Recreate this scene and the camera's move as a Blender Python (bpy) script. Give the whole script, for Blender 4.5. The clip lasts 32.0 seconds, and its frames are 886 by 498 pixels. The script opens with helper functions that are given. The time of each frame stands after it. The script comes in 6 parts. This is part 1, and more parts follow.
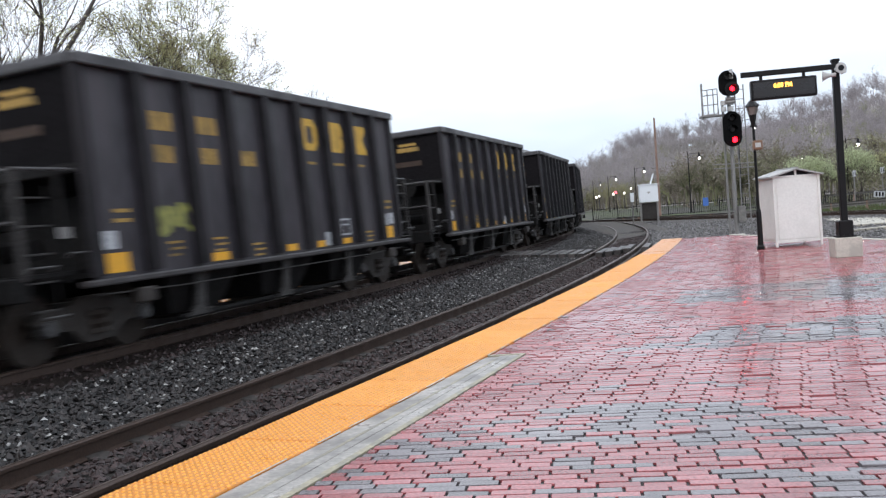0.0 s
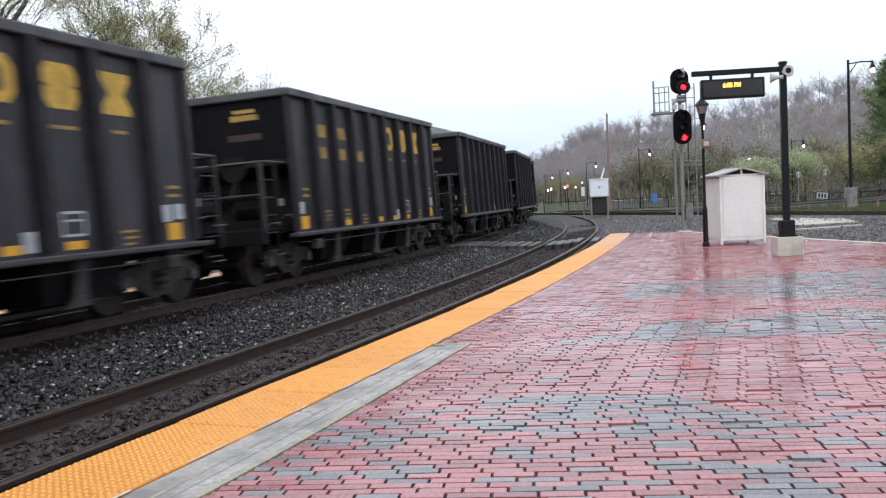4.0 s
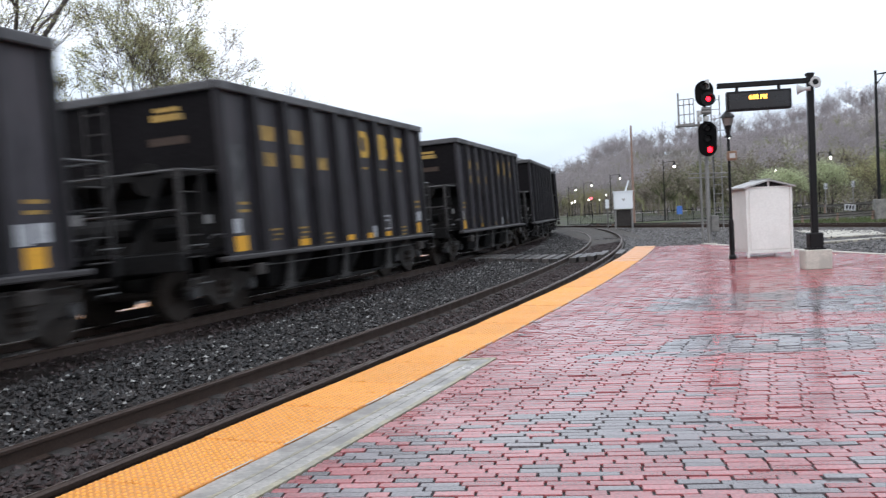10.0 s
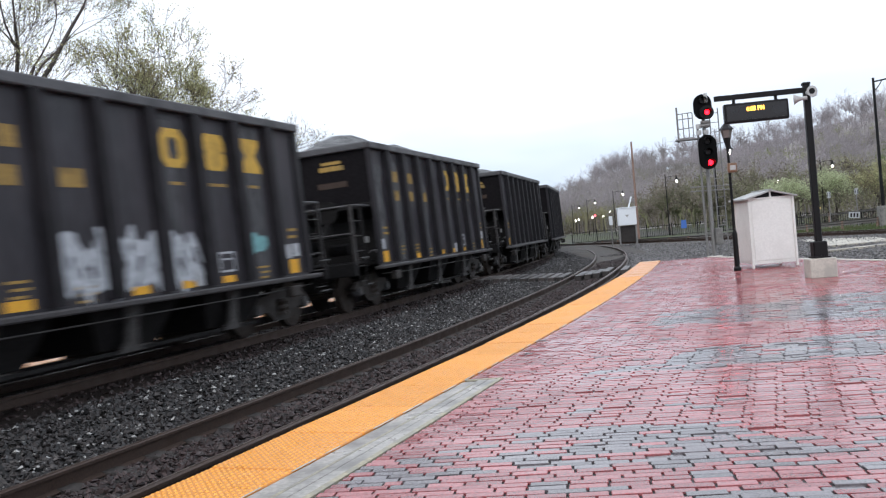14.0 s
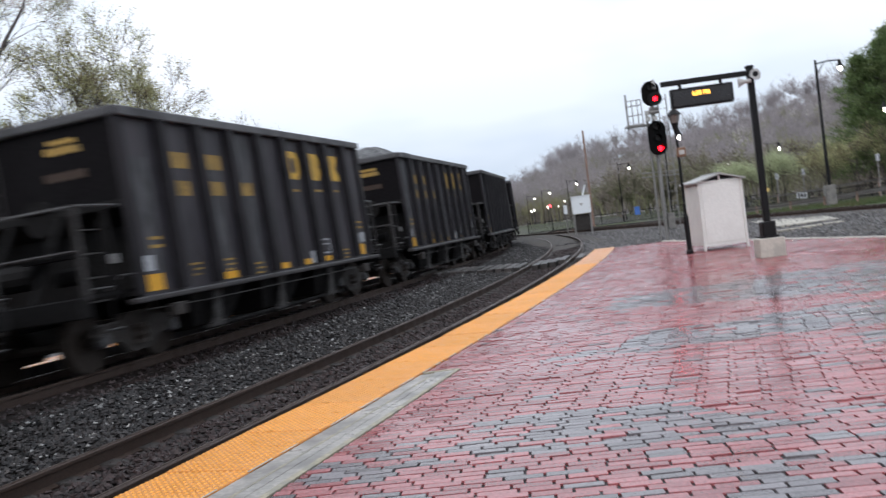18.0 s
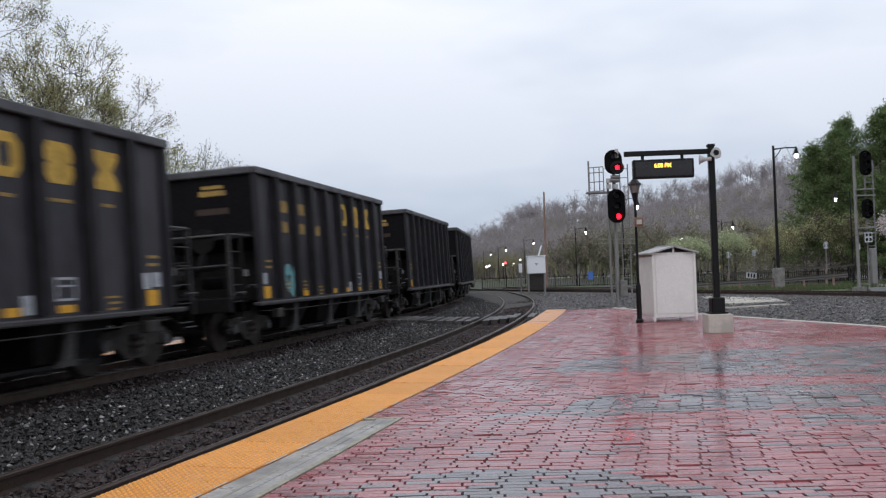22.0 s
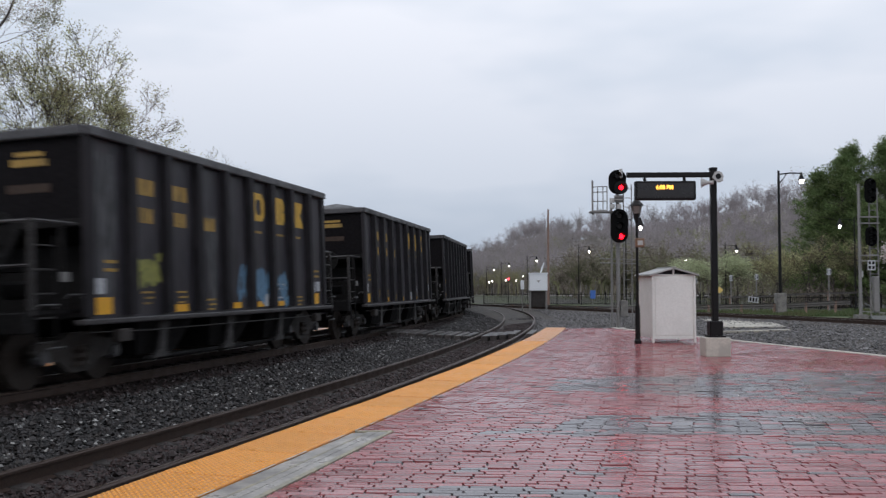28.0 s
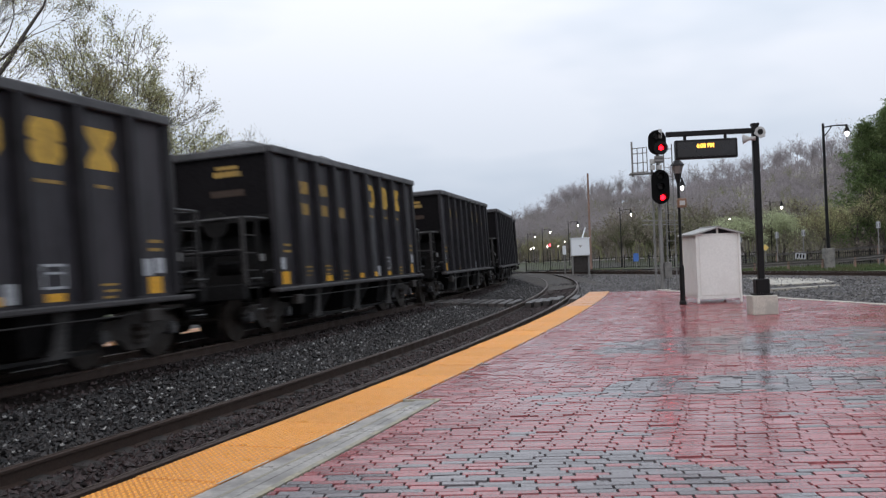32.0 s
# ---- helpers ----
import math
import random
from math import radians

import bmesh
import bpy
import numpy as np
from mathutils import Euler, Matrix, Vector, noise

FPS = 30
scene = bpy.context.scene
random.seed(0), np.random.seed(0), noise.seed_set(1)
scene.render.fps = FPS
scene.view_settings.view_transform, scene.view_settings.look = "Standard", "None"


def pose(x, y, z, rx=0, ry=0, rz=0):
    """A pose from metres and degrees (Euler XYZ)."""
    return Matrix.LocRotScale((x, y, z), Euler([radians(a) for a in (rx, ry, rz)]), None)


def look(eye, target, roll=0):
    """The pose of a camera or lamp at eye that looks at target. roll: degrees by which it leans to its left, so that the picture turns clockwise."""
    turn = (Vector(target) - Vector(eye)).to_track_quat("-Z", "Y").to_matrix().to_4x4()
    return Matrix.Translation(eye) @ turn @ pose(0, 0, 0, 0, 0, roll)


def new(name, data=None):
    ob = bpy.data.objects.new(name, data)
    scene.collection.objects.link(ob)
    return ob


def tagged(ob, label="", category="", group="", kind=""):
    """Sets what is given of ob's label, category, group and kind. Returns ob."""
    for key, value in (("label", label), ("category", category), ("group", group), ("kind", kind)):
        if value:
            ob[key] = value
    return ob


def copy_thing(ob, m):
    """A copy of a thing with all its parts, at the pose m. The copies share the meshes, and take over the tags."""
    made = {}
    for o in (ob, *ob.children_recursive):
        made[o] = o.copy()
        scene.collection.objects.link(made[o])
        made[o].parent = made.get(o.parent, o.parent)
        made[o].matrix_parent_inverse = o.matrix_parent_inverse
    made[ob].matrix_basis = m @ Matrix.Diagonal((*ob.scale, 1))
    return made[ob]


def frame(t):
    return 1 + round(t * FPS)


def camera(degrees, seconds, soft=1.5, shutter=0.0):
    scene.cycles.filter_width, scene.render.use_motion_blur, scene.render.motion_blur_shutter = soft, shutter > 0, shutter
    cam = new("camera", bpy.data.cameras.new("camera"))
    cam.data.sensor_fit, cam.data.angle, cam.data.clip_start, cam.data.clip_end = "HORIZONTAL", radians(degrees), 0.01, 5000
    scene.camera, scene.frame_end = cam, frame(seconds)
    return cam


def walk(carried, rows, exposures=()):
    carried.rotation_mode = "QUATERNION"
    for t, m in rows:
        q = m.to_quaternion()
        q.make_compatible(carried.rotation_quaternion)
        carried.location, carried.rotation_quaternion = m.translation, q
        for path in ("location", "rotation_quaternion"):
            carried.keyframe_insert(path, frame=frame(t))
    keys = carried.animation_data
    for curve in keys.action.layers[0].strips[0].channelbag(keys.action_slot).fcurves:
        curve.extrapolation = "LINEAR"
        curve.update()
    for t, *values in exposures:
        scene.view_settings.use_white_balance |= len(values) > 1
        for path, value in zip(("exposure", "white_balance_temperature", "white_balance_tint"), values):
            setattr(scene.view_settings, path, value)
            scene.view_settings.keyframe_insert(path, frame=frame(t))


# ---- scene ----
cam = camera(52.8, 32.0, soft=1.25, shutter=0.55)
# seconds, place in metres, Euler degrees
ROWS = [
    (0.0, -0.084, -0.094, 1.338, 87.730, 4.379, 8.850),
    (0.5, -0.080, -0.094, 1.342, 87.282, 4.333, 8.287),
    (1.0, -0.087, -0.108, 1.340, 87.636, 3.745, 8.160),
    (1.5, -0.084, -0.137, 1.335, 87.013, 3.749, 8.559),
    (2.0, -0.082, -0.136, 1.326, 86.079, 4.015, 8.994),
    (2.5, -0.081, -0.102, 1.332, 85.865, 4.006, 8.569),
    (3.0, -0.058, -0.081, 1.328, 86.100, 2.120, 6.749),
    (3.5, -0.059, -0.082, 1.333, 86.607, 2.738, 5.580),
    (5.5, -0.053, -0.107, 1.327, 87.450, 3.365, 7.845),
    (6.0, -0.048, -0.096, 1.337, 88.048, 4.412, 8.091),
    (6.5, -0.062, -0.117, 1.334, 88.356, 4.254, 8.675),
    (7.0, -0.068, -0.119, 1.330, 88.647, 5.106, 9.051),
    (7.5, -0.072, -0.087, 1.324, 88.306, 3.837, 7.756),
    (8.0, -0.078, -0.078, 1.334, 87.959, 2.902, 6.695),
    (8.5, -0.083, -0.097, 1.345, 88.209, 2.950, 6.966),
    (9.0, -0.085, -0.101, 1.354, 87.971, 3.069, 7.766),
    (9.5, -0.083, -0.101, 1.357, 87.476, 2.799, 8.772),
    (10.0, -0.075, -0.066, 1.347, 87.730, 2.838, 7.291),
    (10.5, -0.067, -0.070, 1.351, 88.095, 3.095, 6.121),
    (11.0, -0.061, -0.086, 1.344, 88.310, 3.360, 6.664),
    (11.5, -0.072, -0.107, 1.353, 88.399, 3.932, 8.368),
    (12.0, -0.072, -0.115, 1.354, 89.622, 4.175, 10.311),
    (12.5, -0.060, -0.136, 1.341, 89.884, 4.482, 10.387),
    (13.0, -0.049, -0.112, 1.329, 89.699, 5.471, 9.611),
    (13.5, -0.044, -0.102, 1.338, 89.208, 5.250, 8.020),
    (14.0, -0.042, -0.090, 1.333, 89.231, 4.970, 7.592),
    (14.5, -0.060, -0.109, 1.337, 89.156, 4.535, 7.590),
    (16.5, -0.025, -0.109, 1.324, 88.764, 4.448, 7.945),
    (17.0, -0.029, -0.089, 1.319, 89.154, 3.805, 6.864),
    (17.5, -0.023, -0.091, 1.318, 89.520, 3.871, 6.342),
    (18.0, -0.000, -0.060, 1.304, 88.605, 7.156, 4.820),
    (18.5, -0.012, -0.026, 1.304, 87.165, 7.679, 1.583),
    (19.0, -0.023, -0.029, 1.300, 86.950, 7.555, 2.034),
    (19.5, -0.034, -0.045, 1.311, 87.929, 6.408, 2.738),
    (20.0, -0.028, -0.056, 1.309, 89.855, 4.815, 4.335),
    (20.5, -0.034, -0.067, 1.303, 90.855, 3.693, 4.133),
    (21.0, -0.029, -0.056, 1.304, 90.993, 1.060, 3.709),
    (21.5, -0.015, -0.033, 1.295, 91.396, 1.888, 2.690),
    (22.0, -0.014, -0.026, 1.295, 91.534, 1.865, 1.887),
    (22.5, -0.005, -0.023, 1.300, 91.522, 1.117, 1.619),
    (23.0, 0.000, 0.000, 1.300, 91.708, 0.515, 0.015),
    (23.5, 0.014, 0.021, 1.307, 91.650, -0.035, -1.866),
    (24.0, 0.005, 0.022, 1.302, 91.922, 1.405, -2.429),
    (24.5, -0.017, -0.009, 1.304, 91.631, 1.193, -0.344),
    (25.0, -0.027, -0.009, 1.308, 90.156, 1.776, -0.510),
    (25.5, -0.064, -0.022, 1.324, 91.497, 1.153, -1.314),
    (27.5, 0.034, -0.060, 1.309, 91.841, 0.201, 0.300),
    (28.0, 0.054, -0.067, 1.306, 92.429, 0.007, 2.062),
    (28.5, 0.067, -0.081, 1.316, 92.694, 0.053, 2.847),
    (29.0, 0.083, -0.078, 1.300, 92.435, 1.162, 2.834),
    (29.5, 0.083, -0.078, 1.300, 91.929, 2.120, 3.112),
    (30.0, 0.081, -0.087, 1.296, 91.395, 1.920, 3.342),
    (30.5, 0.086, -0.082, 1.300, 91.044, 2.108, 3.571),
    (31.0, 0.076, -0.095, 1.302, 90.758, 1.145, 3.934),
    (31.5, 0.073, -0.091, 1.294, 91.298, 2.153, 4.536),
    (32.0, 0.058, -0.089, 1.295, 90.537, 2.263, 4.739),
]
walk(cam, [(t, pose(x, y, z, rx, ry, rz)) for t, x, y, z, rx, ry, rz in ROWS],
     exposures=[(0.0, 0.64, 6320, 13.5), (13.0, 0.62, 6300, 13.5), (17.0, 0.48, 6320, 14), (19.0, 0.33, 6340, 14), (21.0, 0.12, 6330, 15), (24.0, -0.12, 6340, 15), (25.0, 0.0, 6350, 15), (26.5, -0.08, 6340, 15), (28.0, -0.12, 6340, 15), (32.0, 0.07, 6400, 14.5)])

# ---- world: a rainy, overcast evening ----
world = bpy.data.worlds.new("overcast_sky")
scene.world = world
world.use_nodes = True
wt = world.node_tree
wt.nodes.clear()


def wnode(kind, **props):
    n = wt.nodes.new(kind)
    for key, value in props.items():
        setattr(n, key, value)
    return n


sky = wnode("ShaderNodeTexSky", sky_type="NISHITA", sun_disc=False, sun_elevation=radians(32), sun_rotation=radians(200), dust_density=4.0)
sky_dim = wnode("ShaderNodeMix", data_type="RGBA", blend_type="MULTIPLY")
sky_dim.inputs[0].default_value = 1.0
sky_dim.inputs[7].default_value = (0.1, 0.1, 0.1, 1)
coord = wnode("ShaderNodeTexCoord")
stretch = wnode("ShaderNodeMapping")
stretch.inputs["Scale"].default_value = (1.0, 1.0, 3.2)
clouds = wnode("ShaderNodeTexNoise")
clouds.inputs["Scale"].default_value = 1.7
clouds.inputs["Detail"].default_value = 4.0
clouds.inputs["Roughness"].default_value = 0.55
cloud_ramp = wnode("ShaderNodeValToRGB")
cloud_ramp.color_ramp.elements[0].position = 0.33
cloud_ramp.color_ramp.elements[0].color = (0.56, 0.66, 0.75, 1)
cloud_ramp.color_ramp.elements[1].position = 0.62
cloud_ramp.color_ramp.elements[1].color = (0.86, 0.90, 0.94, 1)
split = wnode("ShaderNodeSeparateXYZ")
rise = wnode("ShaderNodeValToRGB")
rise.color_ramp.elements[0].position = 0.0
rise.color_ramp.elements[0].color = (0.585, 0.645, 0.705, 1)
rise.color_ramp.elements[1].position = 0.30
rise.color_ramp.elements[1].color = (1.10, 1.10, 1.09, 1)
shade_sky = wnode("ShaderNodeMix", data_type="RGBA", blend_type="MULTIPLY")
shade_sky.inputs[0].default_value = 1.0
cover = wnode("ShaderNodeMix", data_type="RGBA")
cover.inputs[0].default_value = 0.93
back = wnode("ShaderNodeBackground")
back.inputs["Strength"].default_value = 1.06
wout = wnode("ShaderNodeOutputWorld")
wl = wt.links
wl.new(coord.outputs["Generated"], stretch.inputs["Vector"])
wl.new(stretch.outputs["Vector"], clouds.inputs["Vector"])
wl.new(clouds.outputs["Fac"], cloud_ramp.inputs["Fac"])
wl.new(coord.outputs["Generated"], split.inputs["Vector"])
wl.new(split.outputs["Z"], rise.inputs["Fac"])
wl.new(cloud_ramp.outputs["Color"], shade_sky.inputs[6])
wl.new(rise.outputs["Color"], shade_sky.inputs[7])
wl.new(sky.outputs["Color"], sky_dim.inputs[6])
wl.new(sky_dim.outputs[2], cover.inputs[6])
wl.new(shade_sky.outputs[2], cover.inputs[7])
wl.new(cover.outputs[2], back.inputs["Color"])
wl.new(back.outputs["Background"], wout.inputs["Surface"])

sun_data = bpy.data.lights.new("sun", "SUN")
sun_data.energy, sun_data.angle, sun_data.color = 0.6, radians(25), (1.0, 0.97, 0.93)
sun = new("sun", sun_data)
sun.matrix_world = look((0, 0, 40), (12, 35, 0))


# ---- materials ----
def mat(name, base, rough=0.6, metal=0.0, vary=0.25, scale=6.0, fine=60.0, bump=0.15, other=None, mix_lo=0.45, mix_hi=0.6,
        emit=None, power=0.0, thin=0.0, per_object=0.0, island=0.0, stretch_by=None, rough_vary=0.15, spec=0.5, bump_dist=0.01):
    """A surface with two scales of variation; other: a second colour in large patches."""
    m = bpy.data.materials.new(name)
    m.use_nodes = True
    nt = m.node_tree
    nt.nodes.clear()
    lk = nt.links.new
    out = nt.nodes.new("ShaderNodeOutputMaterial")
    bs = nt.nodes.new("ShaderNodeBsdfPrincipled")
    lk(bs.outputs[0], out.inputs["Surface"])
    bs.inputs["Metallic"].default_value = metal
    bs.inputs["Specular IOR Level"].default_value = spec
    tc = nt.nodes.new("ShaderNodeTexCoord")
    vec = tc.outputs["Object"]
    if stretch_by:
        mp = nt.nodes.new("ShaderNodeMapping")
        mp.inputs["Scale"].default_value = stretch_by
        lk(vec, mp.inputs["Vector"])
        vec = mp.outputs["Vector"]
    big = nt.nodes.new("ShaderNodeTexNoise")
    big.inputs["Scale"].default_value = scale
    big.inputs["Detail"].default_value = 5
    big.inputs["Roughness"].default_value = 0.6
    lk(vec, big.inputs["Vector"])
    small = nt.nodes.new("ShaderNodeTexNoise")
    small.inputs["Scale"].default_value = fine
    small.inputs["Detail"].default_value = 3
    lk(vec, small.inputs["Vector"])
    ramp = nt.nodes.new("ShaderNodeValToRGB")
    dark = tuple(c * (1 - vary) for c in base)
    light = tuple(min(1, c * (1 + vary)) for c in base)
    ramp.color_ramp.elements[0].position, ramp.color_ramp.elements[0].color = 0.3, (*dark, 1)
    ramp.color_ramp.elements[1].position, ramp.color_ramp.elements[1].color = 0.7, (*light, 1)
    lk(small.outputs["Fac"], ramp.inputs["Fac"])
    col = ramp.outputs["Color"]
    if other:
        r2 = nt.nodes.new("ShaderNodeValToRGB")
        r2.color_ramp.elements[0].position, r2.color_ramp.elements[1].position = mix_lo, mix_hi
        lk(big.outputs["Fac"], r2.inputs["Fac"])
        mx = nt.nodes.new("ShaderNodeMix")
        mx.data_type = "RGBA"
        lk(r2.outputs["Color"], mx.inputs[0])
        lk(col, mx.inputs[6])
        mx.inputs[7].default_value = (*other, 1)
        col = mx.outputs[2]
    for amount, node, sock in ((per_object, "ShaderNodeObjectInfo", "Random"), (island, "ShaderNodeNewGeometry", "Random Per Island")):
        if amount:
            rn = nt.nodes.new(node)
            mr = nt.nodes.new("ShaderNodeMapRange")
            mr.inputs["To Min"].default_value, mr.inputs["To Max"].default_value = 1 - amount, 1 + amount
            lk(rn.outputs[sock], mr.inputs["Value"])
            hs = nt.nodes.new("ShaderNodeHueSaturation")
            lk(mr.outputs["Result"], hs.inputs["Value"])
            lk(col, hs.inputs["Color"])
            col = hs.outputs["Color"]
    lk(col, bs.inputs["Base Color"])
    if thin:
        tl = nt.nodes.new("ShaderNodeBsdfTranslucent")
        lk(col, tl.inputs["Color"])
        ms = nt.nodes.new("ShaderNodeMixShader")
        ms.inputs[0].default_value = thin
        lk(bs.outputs[0], ms.inputs[1])
        lk(tl.outputs[0], ms.inputs[2])
        lk(ms.outputs[0], out.inputs["Surface"])
    rr = nt.nodes.new("ShaderNodeMapRange")
    rr.inputs["From Min"].default_value, rr.inputs["From Max"].default_value = 0.3, 0.7
    rr.inputs["To Min"].default_value = max(0.02, rough - rough_vary)
    rr.inputs["To Max"].default_value = min(1.0, rough + rough_vary)
    lk(big.outputs["Fac"], rr.inputs["Value"])
    lk(rr.outputs["Result"], bs.inputs["Roughness"])
    if bump:
        bp = nt.nodes.new("ShaderNodeBump")
        bp.inputs["Strength"].default_value = bump
        bp.inputs["Distance"].default_value = bump_dist
        lk(small.outputs["Fac"], bp.inputs["Height"])
        lk(bp.outputs["Normal"], bs.inputs["Normal"])
    if emit:
        bs.inputs["Emission Color"].default_value = (*emit, 1)
        bs.inputs["Emission Strength"].default_value = power
    return m


def brick_mat(name, dark, light):
    """Wet clay pavers, each brick its own tone."""
    m = bpy.data.materials.new(name)
    m.use_nodes = True
    nt = m.node_tree
    lk = nt.links.new
    bs = nt.nodes["Principled BSDF"]
    geo = nt.nodes.new("ShaderNodeNewGeometry")
    info = nt.nodes.new("ShaderNodeObjectInfo")
    tone = nt.nodes.new("ShaderNodeMath")
    tone.operation = "ADD"
    lk(geo.outputs["Random Per Island"], tone.inputs[0])
    lk(info.outputs["Random"], tone.inputs[1])
    frac = nt.nodes.new("ShaderNodeMath")
    frac.operation = "FRACT"
    lk(tone.outputs[0], frac.inputs[0])
    red = nt.nodes.new("ShaderNodeValToRGB")
    red.color_ramp.elements[0].color, red.color_ramp.elements[1].color = (*dark, 1), (*light, 1)
    lk(frac.outputs[0], red.inputs["Fac"])
    grain = nt.nodes.new("ShaderNodeTexNoise")
    grain.inputs["Scale"].default_value, grain.inputs["Detail"].default_value = 55, 4
    lk(geo.outputs["Position"], grain.inputs["Vector"])
    g2 = nt.nodes.new("ShaderNodeMix")
    g2.data_type, g2.blend_type = "RGBA", "OVERLAY"
    g2.inputs[0].default_value = 0.6
    lk(red.outputs["Color"], g2.inputs[6])
    lk(grain.outputs["Fac"], g2.inputs[7])
    lk(g2.outputs[2], bs.inputs["Base Color"])
    wet = nt.nodes.new("ShaderNodeTexNoise")
    wet.inputs["Scale"].default_value, wet.inputs["Detail"].default_value = 0.55, 4
    lk(geo.outputs["Position"], wet.inputs["Vector"])
    wr = nt.nodes.new("ShaderNodeMapRange")
    wr.inputs["From Min"].default_value, wr.inputs["From Max"].default_value = 0.35, 0.65
    wr.inputs["To Min"].default_value, wr.inputs["To Max"].default_value = 0.10, 0.30
    lk(wet.outputs["Fac"], wr.inputs["Value"])
    lk(wr.outputs["Result"], bs.inputs["Roughness"])
    bp = nt.nodes.new("ShaderNodeBump")
    bp.inputs["Strength"].default_value, bp.inputs["Distance"].default_value = 0.22, 0.004
    lk(grain.outputs["Fac"], bp.inputs["Height"])
    lk(bp.outputs["Normal"], bs.inputs["Normal"])
    bs.inputs["Specular IOR Level"].default_value = 0.66
    return m


M = {}
M["brick"] = brick_mat("wet_red_brick", (0.195, 0.048, 0.052), (0.36, 0.110, 0.115))
M["grey_brick"] = brick_mat("wet_grey_brick", (0.088, 0.076, 0.082), (0.175, 0.156, 0.165))
M["weathered"] = mat("weathered_concrete", (0.20, 0.19, 0.175), 0.7, vary=0.2, scale=3, fine=30, other=(0.13, 0.125, 0.12))
M["mortar"] = mat("wet_sand_joint", (0.016, 0.0125, 0.0135), 0.6, vary=0.4, scale=3, fine=120)
# lighter dome yellow and darker tile yellow paint the relief's shading
M["yellow_dome"] = mat("relief_lit_dome", (0.82, 0.385, 0.075), 0.34, vary=0.12, scale=2.5, fine=25, bump=0.1, per_object=0.09)
M["yellow_tile"] = mat("yellow_tactile", (0.62, 0.24, 0.04), 0.36, vary=0.14, scale=2.5, fine=25, bump=0.1, other=(0.55, 0.22, 0.03), mix_lo=0.5, mix_hi=0.85, per_object=0.05)
M["concrete"] = mat("wet_concrete", (0.365, 0.345, 0.32), 0.36, vary=0.3, scale=2.2, fine=30, other=(0.19, 0.18, 0.17), mix_lo=0.42, mix_hi=0.62)
M["pale_concrete"] = mat("pale_concrete", (0.50, 0.47, 0.41), 0.6, vary=0.15, scale=3, fine=40, other=(0.38, 0.36, 0.32))
M["old_paint"] = mat("worn_yellow_line", (0.34, 0.305, 0.215), 0.5, vary=0.3, scale=5, fine=30, other=(0.25, 0.24, 0.2))
M["ballast"] = mat("ballast_bed", (0.018, 0.0165, 0.016), 0.85, spec=0.12, vary=0.5, scale=2.5, fine=26, bump=1.0, bump_dist=0.04, other=(0.045, 0.042, 0.038))
M["stone"] = mat("ballast_stone", (0.0235, 0.0205, 0.0200), 0.42, spec=0.3, vary=0.35, scale=4, fine=40, island=0.95, bump=0.2)
M["pale_stone"] = mat("pale_wet_stone", (0.24, 0.235, 0.225), 0.3, vary=0.3, scale=4, fine=40, island=0.4)
M["yard_bed"] = mat("yard_gravel_bed", (0.075, 0.070, 0.066), 0.8, spec=0.15, vary=0.5, scale=1.2, fine=14, bump=1.0, bump_dist=0.05, other=(0.10, 0.088, 0.078))
M["yard_stone"] = mat("yard_stone", (0.105, 0.10, 0.10), 0.4, vary=0.3, scale=4, fine=40, island=0.8)
M["dark_bed"] = mat("dark_brown_ballast", (0.013, 0.0095, 0.008), 0.75, spec=0.15, vary=0.5, scale=2.5, fine=30, bump=1.0, bump_dist=0.04, other=(0.026, 0.019, 0.016))
M["brown_stone"] = mat("brown_stone", (0.033, 0.0215, 0.0205), 0.5, spec=0.3, vary=0.3, scale=4, fine=40, island=0.6)
M["rail"] = mat("rusty_rail", (0.042, 0.024, 0.017), 0.6, vary=0.35, scale=4, fine=50, bump=0.2, metal=0.2)
M["rail_top"] = mat("polished_sheen_railhead", (0.17, 0.135, 0.118), 0.42, metal=0.5, vary=0.15, scale=3, fine=40, bump=0.05)
M["tie"] = mat("creosoted_tie", (0.022, 0.018, 0.016), 0.75, vary=0.4, scale=4, fine=30, bump=0.4)
M["plank"] = mat("crossing_plank", (0.058, 0.049, 0.046), 0.5, vary=0.3, scale=2, fine=18, bump=0.3, stretch_by=(1, 4, 4), per_object=0.5)
M["ground"] = mat("wet_ground", (0.06, 0.057, 0.05), 0.85, spec=0.15, vary=0.4, scale=0.12, fine=3, bump=0.5, other=(0.07, 0.085, 0.04), mix_lo=0.45, mix_hi=0.6)
M["grass"] = mat("spring_grass", (0.065, 0.10, 0.032), 0.8, vary=0.4, scale=0.6, fine=14, bump=0.7, bump_dist=0.05, other=(0.10, 0.10, 0.045))
M["asphalt"] = mat("wet_asphalt", (0.13, 0.13, 0.13), 0.35, vary=0.2, scale=0.6, fine=40, bump=0.15)
# slope is paler than bare litter: distance haze painted into its colour
M["hill"] = mat("hazed_litter_slope", (0.31, 0.285, 0.285), 0.95, vary=0.35, scale=0.02, fine=0.4, bump=0.3, other=(0.20, 0.20, 0.15), mix_lo=0.45, mix_hi=0.62, spec=0.1)
M["car_paint"] = mat("black_hopper_paint", (0.0270, 0.0240, 0.0290), 0.45, vary=0.45, scale=1.7, fine=9, bump=0.10, other=(0.058, 0.052, 0.058), mix_lo=0.46, mix_hi=0.70, per_object=0.18, spec=0.3, stretch_by=(1, 1, 0.30))
# near-black tone for end frames, hopper bays and underframe
M["car_dark"] = mat("near_black_steel", (0.0098, 0.0090, 0.0090), 0.7, spec=0.15, vary=0.4, scale=2, fine=22, bump=0.2)
